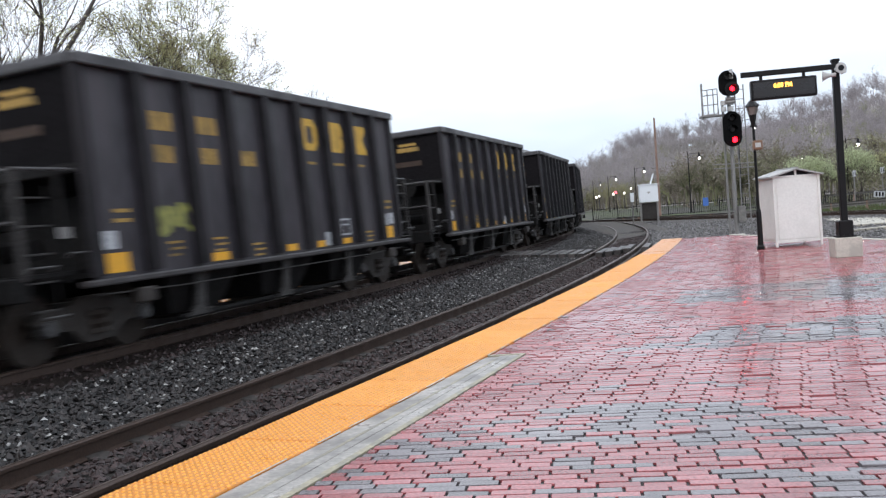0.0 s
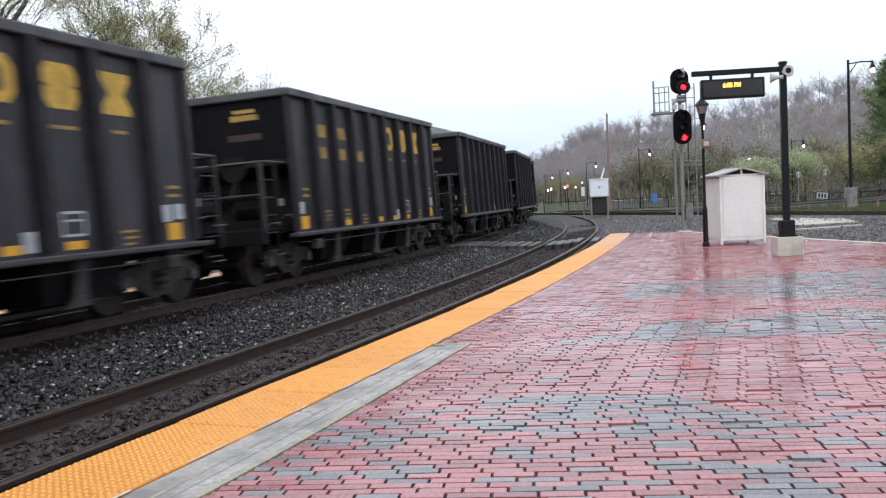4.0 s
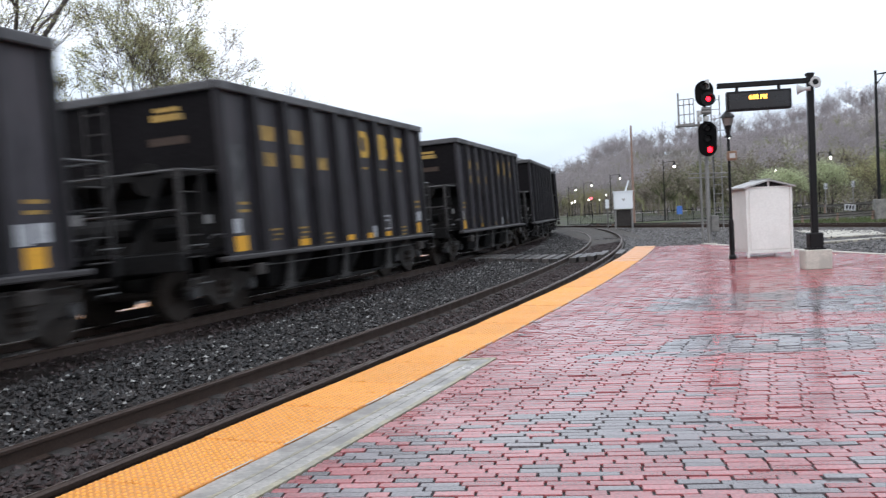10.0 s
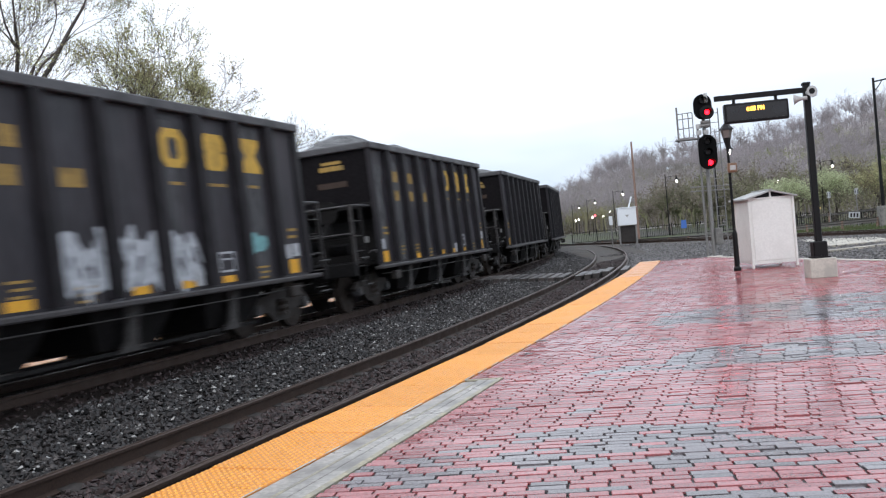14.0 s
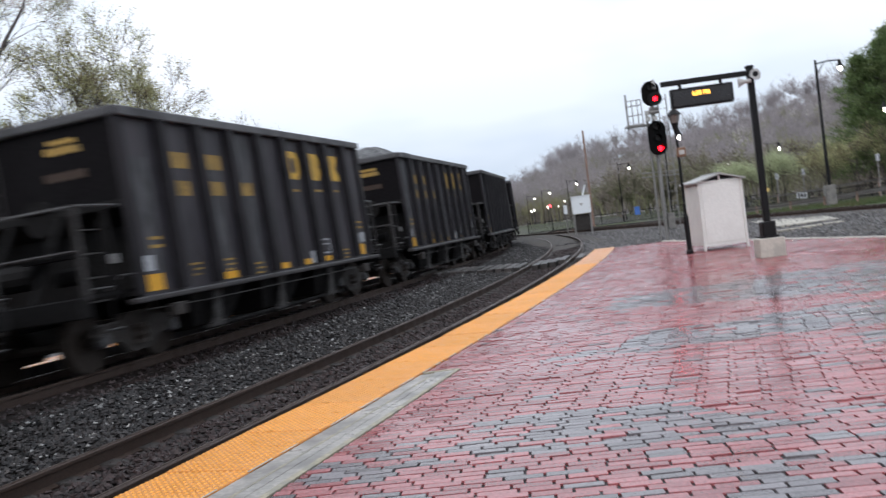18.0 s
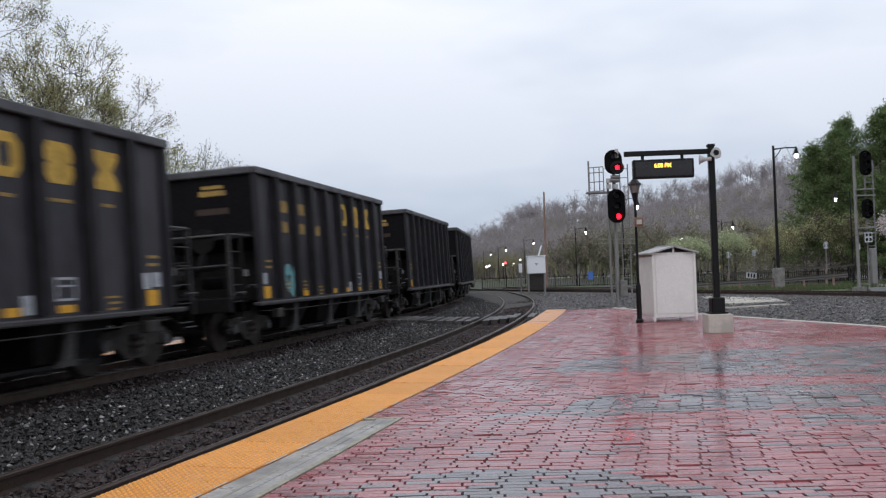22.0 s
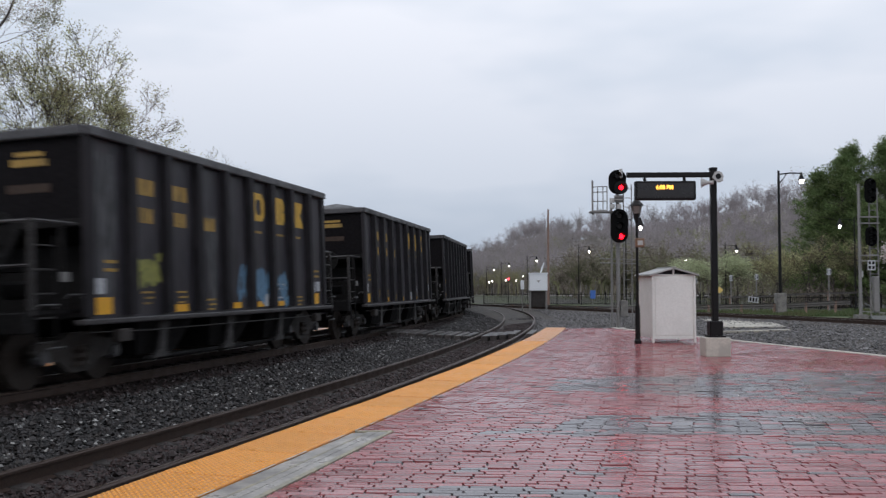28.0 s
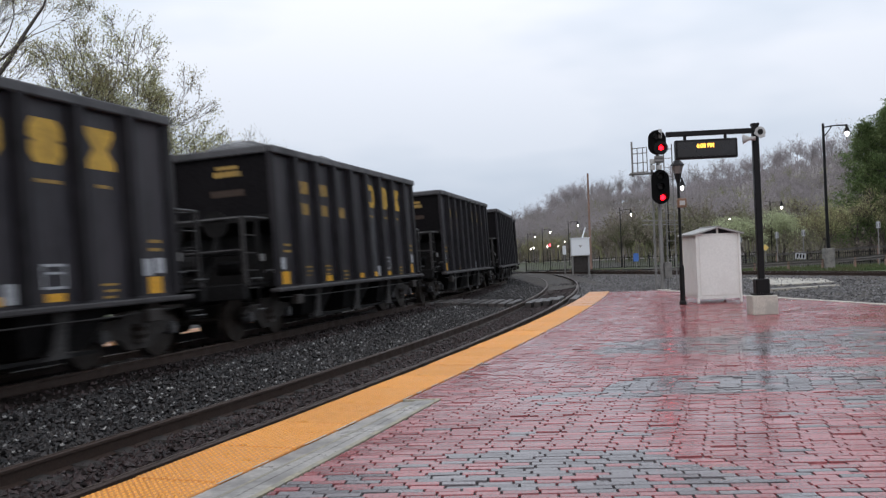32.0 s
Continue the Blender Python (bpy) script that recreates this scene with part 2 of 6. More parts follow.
# ribs: about half as light as the side sheets
M["rib_paint"] = mat("dark_rib_paint", (0.0135, 0.0120, 0.0142), 0.6, spec=0.2, vary=0.5, scale=1.8, fine=10, bump=0.1, other=(0.030, 0.027, 0.030), mix_lo=0.5, mix_hi=0.75, stretch_by=(1, 1, 0.3))
# end sheets: blacker and more matt than the side sheets
M["end_paint"] = mat("matt_black_end_paint", (0.0075, 0.0066, 0.0076), 0.72, spec=0.08, vary=0.4, scale=1.2, fine=16, bump=0.1, per_object=0.2)
M["leg"] = mat("sooty_hopper_leg", (0.038, 0.035, 0.034), 0.6, spec=0.3, vary=0.5, scale=3, fine=20, bump=0.1, other=(0.04, 0.036, 0.034), mix_lo=0.5, mix_hi=0.75)
# sill steel: a lighter grey than the side sheets
M["sill"] = mat("grey_sill_steel", (0.046, 0.042, 0.043), 0.5, spec=0.3, vary=0.6, scale=2.5, fine=30, bump=0.1)
# chord's lighter grey carries the sky's reflection as base colour
M["chord"] = mat("sky_sheen_chord", (0.070, 0.068, 0.072), 0.5, vary=0.3, scale=1.2, fine=20, bump=0.1, other=(0.04, 0.039, 0.042), spec=0.4)
M["coal"] = mat("wet_coal", (0.03, 0.03, 0.031), 0.45, vary=0.6, scale=3, fine=9, bump=1.0, bump_dist=0.06)
M["wheel"] = mat("brown_wheel_steel", (0.026, 0.019, 0.015), 0.6, vary=0.4, scale=5, fine=30, metal=0.1, spec=0.3)
M["worn_steel"] = mat("scuffed_grab_iron_steel", (0.058, 0.056, 0.057), 0.5, vary=0.4, scale=3, fine=30, bump=0.05)
M["truck"] = mat("brake_dust_cast_steel", (0.024, 0.0185, 0.0155), 0.7, vary=0.4, scale=5, fine=30)
M["logo"] = mat("faded_yellow_lettering", (0.62, 0.37, 0.045), 0.55, vary=0.15, scale=2.2, fine=18, bump=0, other=(0.38, 0.24, 0.05), mix_lo=0.5, mix_hi=0.75)
M["mark"] = mat("grimy_yellow_marks", (0.36, 0.22, 0.045), 0.6, vary=0.3, scale=3.5, fine=26, bump=0, other=(0.16, 0.11, 0.04), mix_lo=0.45, mix_hi=0.7)
M["faded_mark"] = mat("faded_brown_marks", (0.035, 0.018, 0.010), 0.7, vary=0.4, scale=4, fine=26, bump=0)
M["reflector"] = mat("yellow_reflector", (0.72, 0.36, 0.02), 0.4, vary=0.12, scale=4, fine=20, bump=0)
M["plate"] = mat("white_placard", (0.42, 0.43, 0.45), 0.5, vary=0.2, scale=4, fine=25, bump=0)
M["flat_black"] = mat("matt_black_hood", (0.004, 0.004, 0.0042), 0.8, spec=0.1, vary=0.2, scale=4, fine=30, bump=0)
M["pad"] = mat("stained_pad_concrete", (0.40, 0.37, 0.30), 0.55, vary=0.2, scale=0.8, fine=20, other=(0.24, 0.22, 0.19))
M["black"] = mat("black_enamel", (0.0055, 0.005, 0.0055), 0.5, spec=0.25, vary=0.2, scale=4, fine=30, bump=0.03)
M["panel"] = mat("black_display_panel", (0.012, 0.011, 0.012), 0.3, vary=0.1, scale=4, fine=60, bump=0)
M["led"] = mat("amber_led", (0.3, 0.15, 0.02), 0.5, emit=(1.0, 0.50, 0.06), power=3.2, bump=0)
M["red_lamp"] = mat("red_signal_lens", (0.4, 0.01, 0.01), 0.3, emit=(1.0, 0.003, 0.007), power=13.0, bump=0)
M["dark_lens"] = mat("unlit_lens", (0.008, 0.006, 0.006), 0.5, vary=0.05, bump=0)
M["smoked_glass"] = mat("smoked_lantern_glass", (0.16, 0.14, 0.13), 0.2, vary=0.1, bump=0)
M["lamp_glow"] = mat("lit_lamp_globe", (0.8, 0.8, 0.75), 0.4, emit=(1.0, 0.93, 0.8), power=14.0, bump=0)
M["yard_glow"] = mat("far_lit_bulb", (0.8, 0.8, 0.75), 0.4, emit=(1.0, 0.93, 0.8), power=4.0, bump=0)
M["galv"] = mat("galvanized_steel", (0.22, 0.212, 0.205), 0.55, metal=0.3, vary=0.15, scale=4, fine=30, bump=0.04)
M["horn"] = mat("pale_grey_horn", (0.45, 0.45, 0.44), 0.45, vary=0.15, scale=6, fine=30, bump=0.02)
M["cabinet"] = mat("off_white_cabinet", (0.74, 0.735, 0.70), 0.45, vary=0.05, scale=1.5, fine=20, bump=0.03, other=(0.64, 0.635, 0.60), mix_lo=0.45, mix_hi=0.8)
M["roofing"] = mat("grey_cabinet_roof", (0.36, 0.36, 0.35), 0.5, vary=0.12, scale=3, fine=30, bump=0.05)
M["box_white"] = mat("white_equipment_box", (0.72, 0.75, 0.78), 0.45, vary=0.06, scale=2, fine=20, bump=0.02)
M["bark"] = mat("wet_bark", (0.075, 0.062, 0.056), 0.85, vary=0.4, scale=3, fine=25, bump=0.5, bump_dist=0.02, stretch_by=(1, 1, 0.3))
M["twig"] = mat("bare_twigs", (0.12, 0.098, 0.09), 0.9, thin=0.3, vary=0.3, scale=1, fine=8, bump=0, island=0.2, spec=0.1)
# pale grey of the bare hill trees includes painted distance haze
M["far_twig"] = mat("hazed_bare_woods", (0.345, 0.315, 0.32), 0.95, thin=0.5, vary=0.1, scale=0.02, fine=0.1, bump=0, island=0.08, spec=0.05, other=(0.24, 0.225, 0.20), mix_lo=0.5, mix_hi=0.65)
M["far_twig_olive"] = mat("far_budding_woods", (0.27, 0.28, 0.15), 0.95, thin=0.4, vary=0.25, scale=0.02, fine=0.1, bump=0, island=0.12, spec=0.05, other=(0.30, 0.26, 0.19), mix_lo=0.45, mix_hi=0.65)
M["blush_bud"] = mat("blushed_spring_buds", (0.42, 0.35, 0.30), 0.8, thin=0.5, vary=0.3, scale=0.8, fine=6, bump=0, island=0.4, other=(0.36, 0.36, 0.22), spec=0.2)
M["bud"] = mat("olive_spring_buds", (0.46, 0.46, 0.25), 0.8, thin=0.55, vary=0.3, scale=0.8, fine=6, bump=0, island=0.4, other=(0.26, 0.22, 0.13), spec=0.2)
M["lime"] = mat("pale_green_young_leaves", (0.48, 0.52, 0.33), 0.8, thin=0.45, vary=0.25, scale=0.8, fine=6, bump=0, island=0.35, spec=0.2)
M["pine"] = mat("dark_pine_needles", (0.15, 0.215, 0.088), 0.85, thin=0.6, vary=0.4, scale=0.5, fine=4, bump=0, island=0.5, other=(0.18, 0.225, 0.10), spec=0.1)
M["blossom"] = mat("pale_pink_blossom", (0.65, 0.575, 0.56), 0.85, thin=0.4, vary=0.2, scale=0.8, fine=6, bump=0, island=0.3, spec=0.2)
M["brush"] = mat("brown_brush", (0.225, 0.195, 0.165), 0.9, thin=0.3, vary=0.3, scale=0.2, fine=3, bump=0, island=0.35, other=(0.19, 0.195, 0.115), spec=0.1)
M["blue"] = mat("blue_sign_paint", (0.05, 0.14, 0.45), 0.5, vary=0.1, bump=0)
M["yellow_post"] = mat("yellow_bollard_paint", (0.72, 0.52, 0.16), 0.5, vary=0.12, scale=4, bump=0.05)
M["orange_box"] = mat("rusty_orange_box", (0.20, 0.11, 0.065), 0.5, vary=0.25, scale=6, bump=0.05)
M["wood_pole"] = mat("wooden_pole", (0.24, 0.155, 0.12), 0.8, vary=0.3, scale=2, fine=20, stretch_by=(1, 1, 0.2))
M["steel_rail"] = mat("guard_rail_steel", (0.15, 0.14, 0.13), 0.5, metal=0.4, vary=0.25, scale=1, fine=20, bump=0.05)
M["bag"] = mat("black_plastic", (0.012, 0.012, 0.013), 0.35, vary=0.2, bump=0.2)
M["far_red"] = mat("far_red_light", (0.4, 0.02, 0.02), 0.4, emit=(1.0, 0.06, 0.08), power=5.0, bump=0)
M["dust"] = mat("pale_dust_streaks", (0.065, 0.065, 0.069), 0.6, vary=0.4, scale=3, fine=10, bump=0, other=(0.02, 0.02, 0.022), mix_lo=0.45, mix_hi=0.6, stretch_by=(6, 6, 0.7))
for key, colour in (("spray_blue", (0.10, 0.20, 0.30)), ("spray_white", (0.42, 0.44, 0.47)), ("spray_teal", (0.16, 0.36, 0.37)),
                    ("spray_olive", (0.24, 0.24, 0.06)), ("spray_mauve", (0.30, 0.25, 0.30)), ("spray_red", (0.20, 0.03, 0.05))):
    M[key] = mat(key, colour, 0.55, vary=0.25, scale=3, fine=12, bump=0)


# ---- mesh tools ----
class Build:
    """Collects vertices and faces of one mesh."""

    def __init__(self):
        self.v, self.f = [], []

    def add(self, verts, faces):
        n = len(self.v)
        self.v += [tuple(p) for p in verts]
        self.f += [tuple(i + n for i in f) for f in faces]
        return self

    def box(self, c, s, m=None, bevel=0.0):
        """A box of size s about c; bevel cuts its upright edges and rims."""
        hx, hy, hz = s[0] / 2, s[1] / 2, s[2] / 2
        b = min(bevel, hx * 0.9, hy * 0.9, hz * 0.9)
        if b <= 0:
            pts = [(x, y, z) for z in (-hz, hz) for x, y in ((-hx, -hy), (hx, -hy), (hx, hy), (-hx, hy))]
            fs = [(3, 2, 1, 0), (4, 5, 6, 7), (0, 1, 5, 4), (1, 2, 6, 5), (2, 3, 7, 6), (3, 0, 4, 7)]
        else:
            def ring(ix, iy, z):
                ox, oy = hx - ix, hy - iy
                return [(-ox + b, -oy, z), (ox - b, -oy, z), (ox, -oy + b, z), (ox, oy - b, z), (ox - b, oy, z), (-ox + b, oy, z), (-ox, oy - b, z), (-ox, -oy + b, z)]
            pts = ring(b * 0.6, b * 0.6, -hz) + ring(0, 0, -hz + b) + ring(0, 0, hz - b) + ring(b * 0.6, b * 0.6, hz)
            fs = [tuple(range(7, -1, -1)), tuple(range(24, 32))]
            for k in range(3):
                fs += [(8 * k + i, 8 * k + (i + 1) % 8, 8 * k + 8 + (i + 1) % 8, 8 * k + 8 + i) for i in range(8)]
        if m is not None:
            pts = [m @ Vector(p) for p in pts]
        return self.add([(p[0] + c[0], p[1] + c[1], p[2] + c[2]) for p in pts], fs)

    def tube(self, path, radii, n=8, caps=True):
        """A round tube along a path of points."""
        pts = [Vector(p) for p in path]
        if not isinstance(radii, (list, tuple)):
            radii = [radii] * len(pts)
        rings = []
        for i, p in enumerate(pts):
            d = (pts[min(i + 1, len(pts) - 1)] - pts[max(i - 1, 0)]).normalized()
            a = d.orthogonal().normalized() if abs(d.z) > 0.99 else Vector((0, 0, 1)).cross(d).normalized()
            b = d.cross(a)
            rings.append([p + radii[i] * (math.cos(2 * math.pi * k / n) * a + math.sin(2 * math.pi * k / n) * b) for k in range(n)])
        vs = [q for r in rings for q in r]
        fs = [(i * n + k, i * n + (k + 1) % n, (i + 1) * n + (k + 1) % n, (i + 1) * n + k) for i in range(len(pts) - 1) for k in range(n)]
        if caps:
            fs += [tuple(range(n - 1, -1, -1)), tuple(range((len(pts) - 1) * n, len(pts) * n))]
        return self.add(vs, fs)

    def prism(self, outline, y0, y1, axis="y"):
        """An outline in two axes, drawn out along the third."""
        n = len(outline)
        def place(a, b, d):
            return (a, d, b) if axis == "y" else (d, a, b) if axis == "x" else (a, b, d)
        vs = [place(a, b, y0) for a, b in outline] + [place(a, b, y1) for a, b in outline]
        fs = [tuple(range(n)), tuple(range(2 * n - 1, n - 1, -1))] + [(i, (i + 1) % n + 0, n + (i + 1) % n, n + i)[::-1] for i in range(n)]
        return self.add(vs, fs)

    def mesh(self, name):
        me = bpy.data.meshes.new(name)
        me.from_pydata(self.v, [], self.f)
        bm = bmesh.new()
        bm.from_mesh(me)
        if len(bm.faces) < 4000:
            bmesh.ops.recalc_face_normals(bm, faces=bm.faces)
        bm.to_mesh(me)
        bm.free()
        return me


def part(name, b, material, parent=None, label="", smooth=False):
    """Links a Build or a mesh as one object under a thing or a part."""
    me = b.mesh(name) if isinstance(b, Build) else b
    if not me.materials:
        me.materials.append(M[material])
    if smooth:
        me.polygons.foreach_set("use_smooth", [True] * len(me.polygons))
    ob = new(name, me)
    if parent is not None:
        ob.parent = parent
    if label:
        ob["label"] = label
    return ob


def thing(name, place, label, category, group="", kind=""):
    ob = new(name)
    ob.empty_display_size = 0.2
    ob.matrix_basis = place if isinstance(place, Matrix) else pose(*place)
    return tagged(ob, label, category, group, kind)


# ---- the curve of the tracks: a reference line along the platform-side railhead ----
DS = 0.25
S_LINE = np.arange(-90.0, 760.0, DS)
BEND = np.where(S_LINE < 0, 0.0030, np.where(S_LINE < 110, 0.00359 + 0.00006 * np.clip(S_LINE, 0, 110), 0.009 * (S_LINE < 150)))
zero = int(np.argmin(abs(S_LINE)))
HEAD = 0.2532 - (np.cumsum(BEND) - np.cumsum(BEND)[zero]) * DS
LINE_X = np.cumsum(np.sin(HEAD)) * DS
LINE_Y = np.cumsum(np.cos(HEAD)) * DS
LINE_X += -3.6238 - LINE_X[zero]
LINE_Y += 4.0 - LINE_Y[zero]


def on_line(s, off):
    """The plan point at s along the reference line and off metres to its right, and the heading."""
    h = float(np.interp(s, S_LINE, HEAD))
    return float(np.interp(s, S_LINE, LINE_X)) + off * math.cos(h), float(np.interp(s, S_LINE, LINE_Y)) - off * math.sin(h), h


# the main track lies 5.3 to 5.7 m off, and draws nearer to the platform track far round the bend
S_CLIP = np.clip(S_LINE, -30, 55)
MAIN = -(5.297 + 0.0393 * S_CLIP - 0.00095 * S_CLIP ** 2)
MAIN_X, MAIN_Y = LINE_X + MAIN * np.cos(HEAD), LINE_Y - MAIN * np.sin(HEAD)
SIDE_X, SIDE_Y = LINE_X + (MAIN + 1.62) * np.cos(HEAD), LINE_Y - (MAIN + 1.62) * np.sin(HEAD)
MAIN_RUN = np.concatenate([[0], np.cumsum(np.hypot(np.diff(SIDE_X), np.diff(SIDE_Y)))])
MAIN_RUN -= np.interp(0, S_LINE, MAIN_RUN)


def main_at(run):
    return float(np.interp(run, MAIN_RUN, MAIN_X)), float(np.interp(run, MAIN_RUN, MAIN_Y))


def main_off(s):
    return float(np.interp(s, S_LINE, MAIN))


def main_drop(s):
    return -0.003 * (min(max(s, -20), 80) - 15)


def ribbon(s0, s1, step, rows, main=False):
    """A strip along the line: rows of (offset, z), joined in order; main: offsets from the main track."""
    b = Build()
    ss = np.arange(s0, s1 + step * 0.5, step)
    for s in ss:
        for off, z in rows:
            x, y, _ = on_line(s, off + (main_off(s) if main else 0))
            b.v.append((x, y, z + (main_drop(s) if main else 0)))
    n = len(rows)
    for i in range(len(ss) - 1):
        for k in range(n - 1):
            b.f.append((i * n + k, i * n + k + 1, (i + 1) * n + k + 1, (i + 1) * n + k))
    return b


RAIL_SHAPE = [(-0.07, -0.17), (0.07, -0.17), (0.07, -0.158), (0.012, -0.14), (0.012, -0.045), (0.036, -0.035), (0.036, -0.008), (0.028, -0.001), (-0.028, -0.001), (-0.036, -0.008), (-0.036, -0.035), (-0.012, -0.045), (-0.012, -0.14), (-0.07, -0.158), (-0.07, -0.17)]

# ---- ground and tracks ----
gb = Build()
GX = [-4000, -1500, -600, -300, -150, -80, -40, -20, 0, 20, 40, 80, 150, 300, 600, 1500, 4000]
for y in GX:
    for x in GX:
        gb.v.append((x, y, -0.62))
for j in range(len(GX) - 1):
    for i in range(len(GX) - 1):
        n = len(GX)
        gb.f.append((j * n + i, j * n + i + 1, (j + 1) * n + i + 1, (j + 1) * n + i))
tagged(part("ground", gb, "ground"), "wet brown earth with thin grass", "ground", kind="structure")

bed = Build()
for s in np.arange(-80, 150.1, 2.0):
    m, d = main_off(s), main_drop(s)
    for off, z in ((m - 6.5, -0.6), (m - 3.8, -0.58), (m - 2.4, -0.42 + d), (m - 0.8, -0.40 + d), (m + 0.8, -0.36 + d), (m + 1.9, -0.40 + d), (min(m + 3.0, -1.95), -0.50), (-1.9, -0.54), (-1.5, -0.545), (0.0, -0.45), (0.5, -0.46), (1.2, -0.48)):
        x, y, _ = on_line(s, off)
        bed.v.append((x, y, z))
for i in range(len(bed.v) // 12 - 1):
    for k in range(11):
        bed.f.append((i * 12 + k, i * 12 + k + 1, i * 12 + k + 13, i * 12 + k + 12))
tagged(part("ballast_bed", bed, "ballast"), "wet grey crushed-stone railway ballast", "ballast", kind="structure")

# dark brown ribbon laid over the bed along the main track
tagged(part("dark_shoulder", ribbon(-60, 120, 1.0, [(-1.7, -0.402), (-0.8, -0.392), (0.8, -0.35), (1.72, -0.385)], True), "dark_bed"), "dark brown ballast along the main track", "ballast", kind="structure")


def rail_run(name, off, z, s0, s1, parent, main=False, lean=0.0):
    rows = [(off + a, z + b + lean * a) for a, b in RAIL_SHAPE]
    r = part(name, ribbon(s0, s1, 1.0, rows, main), "rail", parent)
    # narrow lighter ribbon at the far edge paints the head's thin highlight
    part("railhead", ribbon(s0, s1, 1.0, [(off - 0.034, z + 0.002), (off - 0.016, z + 0.003)], main), "rail_top", r, "polished running surface, sheen painted on")
    return r


near_track = thing("track", (0, 0, 0), "rusty single railway track beside the platform edge", "railway track", kind="structure")
rail_run("rail", 0.0, -0.267, -70, 150, near_track)
rail_run("rail", -1.51, -0.363, -70, 150, near_track)
main_track = thing("track", (0, 0, 0), "superelevated main railway track under the coal train", "railway track", kind="structure")
rail_run("rail", 0.755, -0.20, -70, 500, main_track, True)
rail_run("rail", -0.755, -0.26, -70, 500, main_track, True)
tie_mesh = Build().box((0, 0, 0), (2.6, 0.22, 0.16), bevel=0.015).mesh("tie")
for off, z, holder in ((-0.755, -0.612, near_track), (None, -0.475, main_track)):
    for i in range(70):
        sq = -4 + i * 0.56 + 0.04 * math.sin(i * 7.1)
        x, y, h = on_line(sq, main_off(sq) if off is None else off)
        ob = part("tie", tie_mesh, "tie", holder)
        ob.matrix_basis = pose(x, y, z, 0, 2.2, -math.degrees(h) + random.uniform(-0.8, 0.8))


def stones(name, material, count, place, size, parent, label):
    """Loose angular stones: place(rng) gives x, y, z."""
    rng = np.random.default_rng(11)
    P = place(rng, count)
    base = np.array([(1, 0, 0), (-1, 0, 0), (0, 1, 0), (0, -1, 0), (0, 0, 1), (0, 0, -1)], float)
    faces = np.array([(0, 2, 4), (2, 1, 4), (1, 3, 4), (3, 0, 4), (2, 0, 5), (1, 2, 5), (3, 1, 5), (0, 3, 5)])
    k = len(P)
    V = base[None] * rng.uniform(0.55, 1.3, (k, 6, 1)) + rng.normal(0, 0.25, (k, 6, 3))
    V *= (size * rng.uniform(0.6, 1.35, k))[:, None, None] * np.array([1, 1, 0.7])
    a = rng.uniform(0, 2 * np.pi, k)
    c, s = np.cos(a)[:, None], np.sin(a)[:, None]
    V = np.stack([V[..., 0] * c - V[..., 1] * s, V[..., 0] * s + V[..., 1] * c, V[..., 2]], -1) + P[:, None, :]
    F = (faces[None] + 6 * np.arange(k)[:, None, None]).reshape(-1, 3)
    me = bpy.data.meshes.new(name)
    me.from_pydata(V.reshape(-1, 3).tolist(), [], F.tolist())
    me.materials.append(M[material])
    return tagged(new(name, me), label, "gravel", kind="stuff")


def along(offs, zs, s0, s1, fall):
    def place(rng, n):
        s = s0 + (s1 - s0) * rng.uniform(0, 1, n) ** fall
        o = rng.uniform(offs[0], offs[-1], n)
        h = np.interp(s, S_LINE, HEAD)
        z = np.interp(o, offs, zs) + rng.uniform(-0.005, 0.035, n)
        return np.stack([np.interp(s, S_LINE, LINE_X) + o * np.cos(h), np.interp(s, S_LINE, LINE_Y) - o * np.sin(h), z], -1)
    return place


stones("ballast_stones", "stone", 44000, along((-3.85, -3.4, -2.6, -1.9, -1.6), (-0.375, -0.395, -0.46, -0.51, -0.525), -1, 46, 1.7), 0.035, None, "wet grey crushed granite between the two tracks")
stones("shoulder_gravel", "brown_stone", 6000, along((-4.7, -3.7), (-0.345, -0.385), -1, 46, 1.6), 0.033, None, "dark brown gravel beside the main rail")
stones("pale_stones", "pale_stone", 1700, along((-3.8, -3.4, -2.6, -1.9, -1.6), (-0.355, -0.38, -0.445, -0.495, -0.51), 0, 46, 1.5), 0.027, None, "scattered pale wet stones in the ballast")
stones("track_gravel", "brown_stone", 13000, along((-1.40, -0.1), (-0.545, -0.455), -1, 40, 1.7), 0.034, None, "oil-darkened brown gravel between the rails")
stones("track_gravel", "brown_stone", 5000, along((-6.2, -4.95), (-0.41, -0.37), 0, 40, 1.4), 0.036, None, "dark gravel under the passing train")
stones("track_gravel", "yard_stone", 9000, along((0.12, 1.2, 3.4), (-0.44, -0.47, -0.57), 27.5, 62, 1.0), 0.04, None, "grey gravel beside the curving track")
stones("ballast_stones", "stone", 12000, along((-3.8, -1.7, 0.0, 0.6), (-0.39, -0.52, -0.45, -0.46), 44, 80, 1.0), 0.045, None, "wet grey ballast round the far bend")

# planks of the foot crossing over both tracks
crossing = thing("foot_crossing", (0, 0, 0), "wet timber foot crossing laid between the rails", "crossing", kind="structure")
plank_mesh = Build().box((0, 0, 0), (0.225, 2.5, 0.17), bevel=0.012).mesh("plank")
